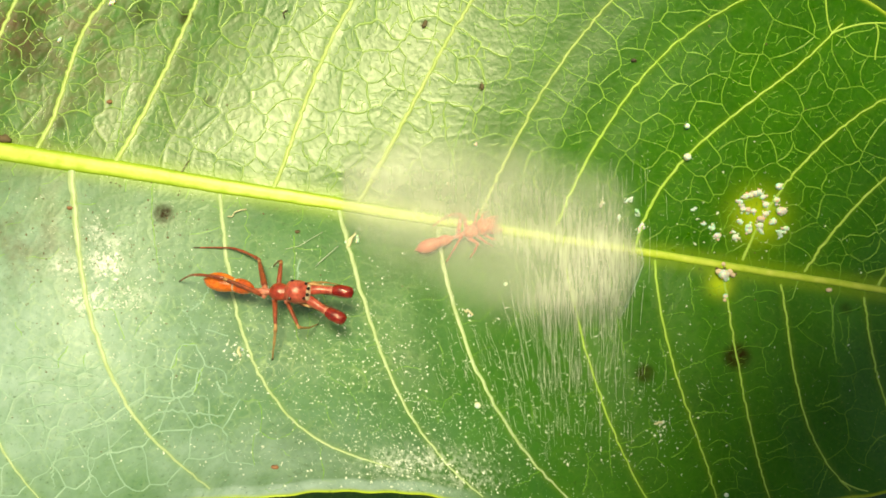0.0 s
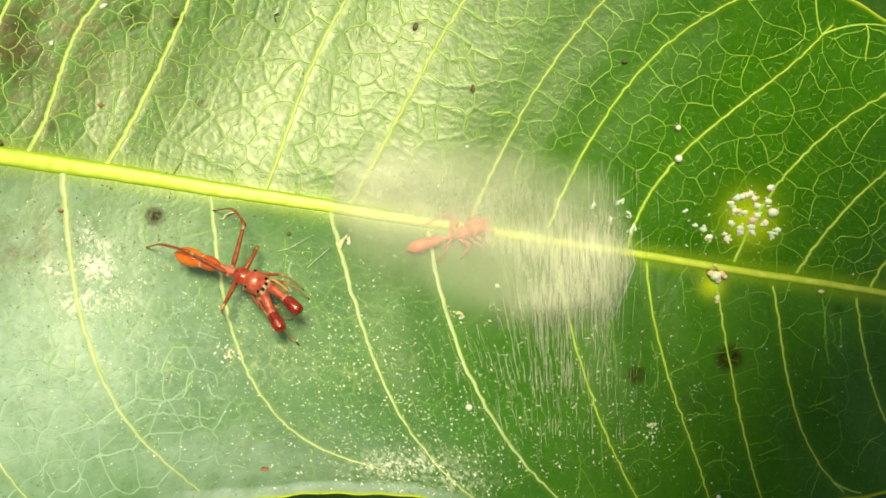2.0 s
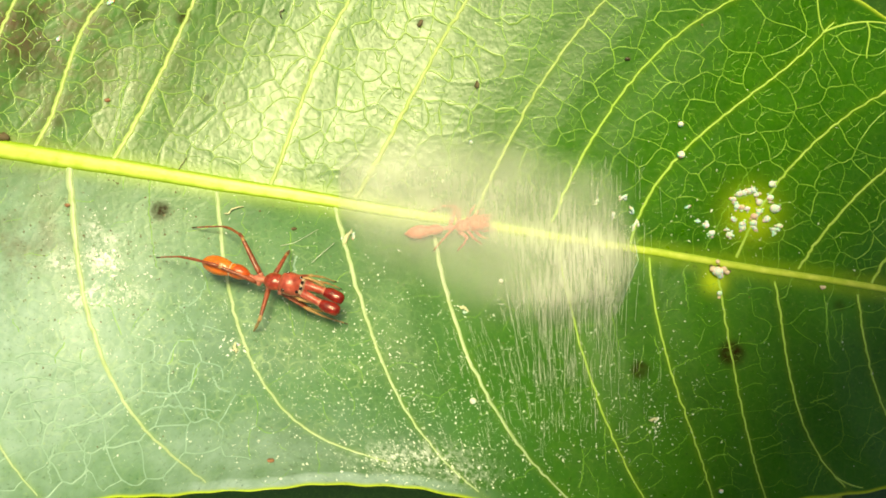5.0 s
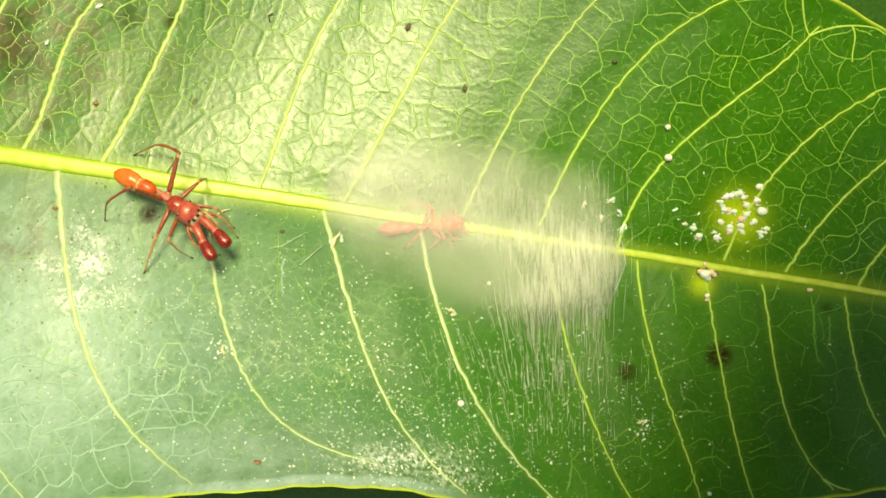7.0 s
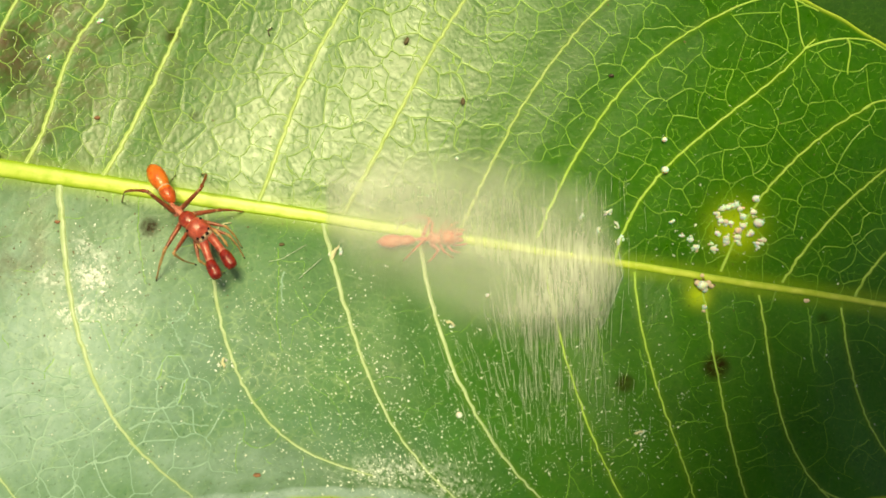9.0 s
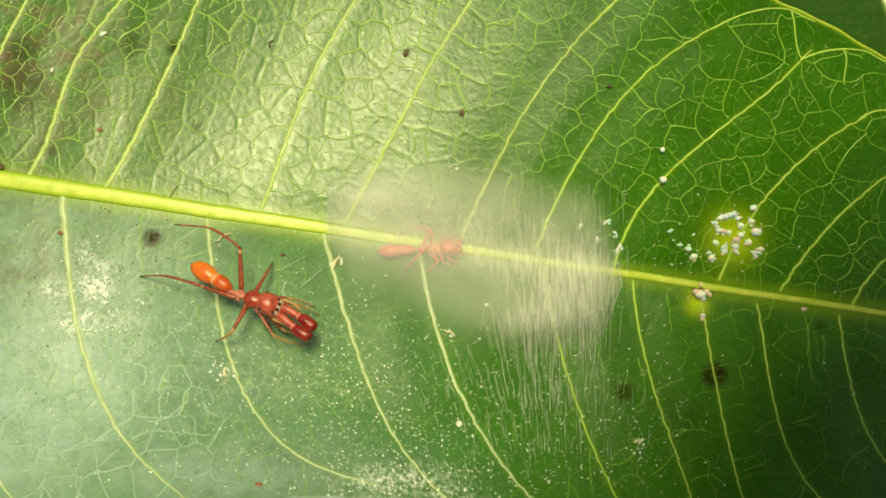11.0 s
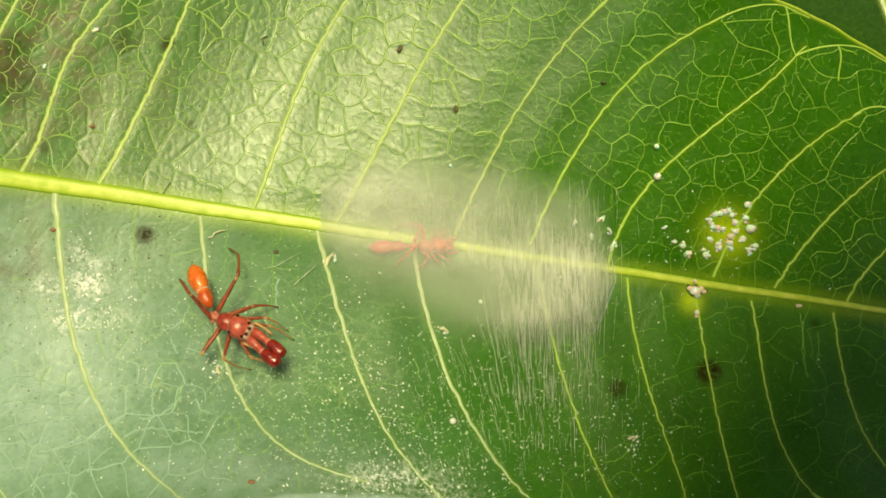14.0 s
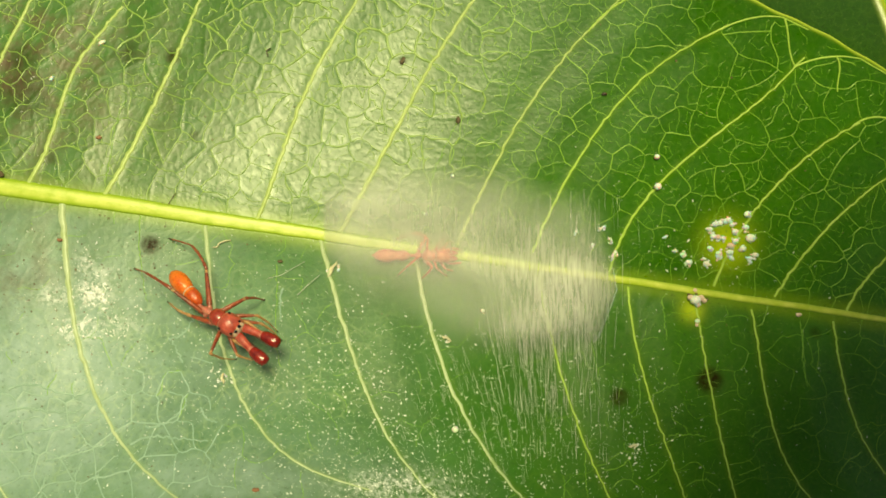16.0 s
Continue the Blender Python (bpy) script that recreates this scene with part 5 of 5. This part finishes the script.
# turn of the hind left knee round the line from hip to foot
HIND_SWING = [0, 4, 12, 40, 60, 20, 56, 44, 20, 96, 96, 88, 56, 64, 80, 68, 68, 64, 32, 0, 40, 68, 52, 40, 52, 52, 40]
THIRD_RIGHT = [(-12.1, -7.9), (-12.1, -7.9), (-12.1, -8.0), (-12.8, -6.3), (-14.9, -4.4), (-13.9, -5.0), (-14.5, -5.8), (-13.6, -5.4), (-13.8, -5.7), (-16.8, -3.2), (-20.2, -0.9), (-20.1, -1.8), (-15.8, -3.2), (-17.9, -2.8), (-17.9, -2.8), (-19.3, -1.4), (-19.5, -1.2), (-13.3, -6.1), (-12.5, -6.7), (-12.9, -6.8), (-12.8, -6.9), (-15.0, -6.2), (-15.1, -5.0), (-16.1, -5.3), (-15.9, -3.4), (-18.1, -1.3), (-18.6, -1.6)]
THIRD_LEFT = [(-12.0, -1.2), (-12.6, -0.7), (-12.4, -0.2), (-10.9, -1.2), (-12.8, 0.1), (-11.3, -1.3), (-12.7, 0.0), (-10.9, -0.9), (-10.6, -1.0), (-15.7, 3.1), (-16.3, 4.7), (-15.7, 5.0), (-15.3, 4.4), (-13.3, 3.1), (-14.1, 3.4), (-13.0, 3.6), (-13.0, 3.3), (-10.6, -0.8), (-9.5, -1.8), (-8.9, -2.3), (-8.9, -2.4), (-9.2, -2.4), (-10.1, -2.8), (-11.2, -3.6), (-12.2, 0.3), (-12.6, 0.5), (-11.4, -1.6)]
SECOND_RIGHT = [(-8.8, -5.3), (-7.6, -4.9), (-7.4, -5.1), (-8.9, -5.1), (-8.8, -7.4), (-8.1, -6.3), (-8.0, -5.9), (-6.0, -5.9), (-4.4, -7.1), (-12.5, -1.7), (-14.3, -1.8), (-16.6, -0.7), (-8.1, -1.0), (-11.2, -3.9), (-11.5, -4.0), (-16.4, -0.2), (-13.9, -2.9), (-7.1, -6.9), (-7.4, -9.4), (-5.8, -9.3), (-7.1, -9.3), (-11.1, -9.4), (-12.0, -7.3), (-13.6, -8.3), (-13.8, -5.8), (-11.6, -5.2), (-13.4, -5.9)]
# turn of the left and the right jaw
JAWS = {0.0: (2, -25), 0.5: (-12, -14), 1.0: (-5, -22), 1.5: (-1, -25), 2.0: (-11, -33), 2.5: (-13, -15), 3.0: (-17, -19), 3.5: (-8, -10), 4.0: (-9, -11), 6.3: (5, -26), 6.5: (9, -35), 7.0: (-7, -23), 7.5: (-7, -9), 8.0: (-12, -14), 8.5: (2, -32), 9.0: (-9, -23), 9.2: (-10, -23), 11.5: (-12, -14), 12.0: (-18, -20), 12.5: (-11, -13), 13.0: (-8, -10), 13.5: (-12, -14), 14.0: (-12, -14), 14.5: (0, -2), 15.0: (-4, -6), 15.5: (-8, -10), 16.0: (7, -11)}
MATE_ROWS = [(0.0, 1.1, 0.8, 20), (1.5, 1.1, 0.9, 19), (3.5, 1.2, 1.0, 14), (4.2, 1.1, 1.1, 11), (6.3, 0.1, 1.4, 6), (7.0, -0.2, 1.5, 4), (9.2, -0.2, 1.5, 4), (12.5, -0.2, 1.5, 2), (14.5, -0.4, 1.5, 2), (16.0, -0.3, 1.5, 0)]


def stand(u, v, heading, lift=0.0, rear=0.0):
    """The pose of a spider on the blade: its waist over (u, v), its head turned to heading degrees."""
    n = normal_at(u, v)
    n = (n + Vector((0, 0, 0.3))).normalized()
    at = Vector(tuple(surf(np.array(float(u)), np.array(float(v))))) + Vector((0, 0, lift))
    x = Vector((math.cos(radians(heading)), math.sin(radians(heading)), 0))
    x = (x - n * x.dot(n)).normalized()
    y = n.cross(x)
    m = Matrix((x, y, n)).transposed().to_4x4()
    return Matrix.Translation(at * MM) @ m @ pose(0, 0, 0, 0, -rear, 0)


def aim(way, up):
    """A turn that lays x along way and keeps z near up."""
    x = way.normalized()
    y = up.cross(x).normalized()
    return Matrix((x, y, x.cross(y))).transposed().to_4x4()


def leg_poses(name, body, foot, size, reach=1.0, swing=40):
    """Two links from the hip to a foot (world, millimetres); the knee bends outwards and up."""
    hx, hy, hz, a, b = (c * size for c in LEGS[name])
    a, b = a * reach, b * reach
    hip = Vector((hx, hy, hz))
    to = (body.inverted() @ (foot * MM)) / MM - hip
    d = min(max(to.length, abs(a - b) + 0.15), a + b - 0.03)
    way = to.normalized()
    side = 1 if hy > 0 else -1
    front = name.startswith(("first", "second"))
    pole = Vector((0.25 if front else 0.45, side * 0.75, 0.75))
    if front and side > 0:
        pole = Vector((0.2, 0.35, 0.6))
    if name == "hind_left":
        ahead = Vector((1, 0, 0))
        ahead = (ahead - way * ahead.dot(way)).normalized()
        pole = ahead * math.cos(radians(swing)) + ahead.cross(way) * math.sin(radians(swing))
    if name == "hind_right":
        pole = Vector((0.1, 0.08, 1.0))
    pole = (pole - way * pole.dot(way)).normalized()
    along = (a * a - b * b + d * d) / (2 * d)
    out = math.sqrt(max(a * a - along * along, 0))
    knee = way * along + pole * out
    upper = aim(knee, pole)
    lower = upper.inverted() @ aim(way * d - knee, pole)
    return Matrix.Translation(hip * MM) @ upper, Matrix.Translation(Vector((a, 0, 0)) * MM) @ lower


# feet of the front legs, which keep their place beside the jaws: forward, to the left
NEAR_FEET = {"first_left": (5.2, 0.55), "first_right": (5.0, -1.1), "second_left": (4.5, 0.95)}
MATE_FEET = {"first_left": (3.6, 1.5), "first_right": (3.6, -1.4), "second_left": (2.8, 2.0), "second_right": (2.9, -1.9), "third_left": (0.2, 2.1), "third_right": (0.3, -2.2), "hind_left": (-2.2, 1.7), "hind_right": (-2.0, -1.9)}


def on_blade(x, y):
    """The blade's point under a point of the plan."""
    z = 0.0
    for _ in range(8):
        g = 1 - z / REACH
        z = float(relief(x / g, y / g) + quilt(np.array([x / g]), np.array([y / g]))[0])
    return Vector((x, y, z))


def motions():
    feet = {"hind_left": HIND_LEFT, "hind_right": HIND_RIGHT, "third_right": THIRD_RIGHT, "third_left": THIRD_LEFT, "second_right": SECOND_RIGHT}
    bodies = [(t, stand(u, v, heading, 1.6, 11)) for t, u, v, heading, bend in SPIDER_ROWS]
    walk(hunter, bodies)
    walk(hunter_parts["abdomen"], [(t, pose(0, 0, 0, 0, 0, bend)) for t, u, v, heading, bend in SPIDER_ROWS])
    for name, side in (("jaw_left", 1), ("jaw_right", -1)):
        walk(hunter_parts[name], [(t, pose(0.00293, side * 0.00028, 0.00115, 0, 6, pair[side < 0])) for t, pair in sorted(JAWS.items())])
    for name in LEGS:
        upper, lower = [], []
        for i, (t, body) in enumerate(bodies):
            if name in feet:
                u, v = feet[name][i]
                foot = Vector(tuple(surf(np.array(u), np.array(v))))
            else:
                x, y = NEAR_FEET[name]
                p = body @ Vector((x * MM, y * MM, 0))
                foot = on_blade(p.x / MM, p.y / MM)
            a, b = leg_poses(name, body, foot, 1.0, 1.0, HIND_SWING[i])
            upper.append((t, a))
            lower.append((t, b))
        walk(hunter_parts[name][0], upper)
        walk(hunter_parts[name][1], lower)
    bodies = [(t, stand(u, v, heading, 0.0)) for t, u, v, heading in MATE_ROWS]
    walk(mate, bodies)
    for name in LEGS:
        upper, lower = [], []
        for t, body in bodies:
            x, y = MATE_FEET[name]
            p = body @ Vector((x * 0.76 * MM, y * 0.76 * MM, 0))
            a, b = leg_poses(name, body, on_blade(p.x / MM, p.y / MM), 0.76, 0.62)
            upper.append((t, a))
            lower.append((t, b))
        walk(mate_parts[name][0], upper)
        walk(mate_parts[name][1], lower)


motions()
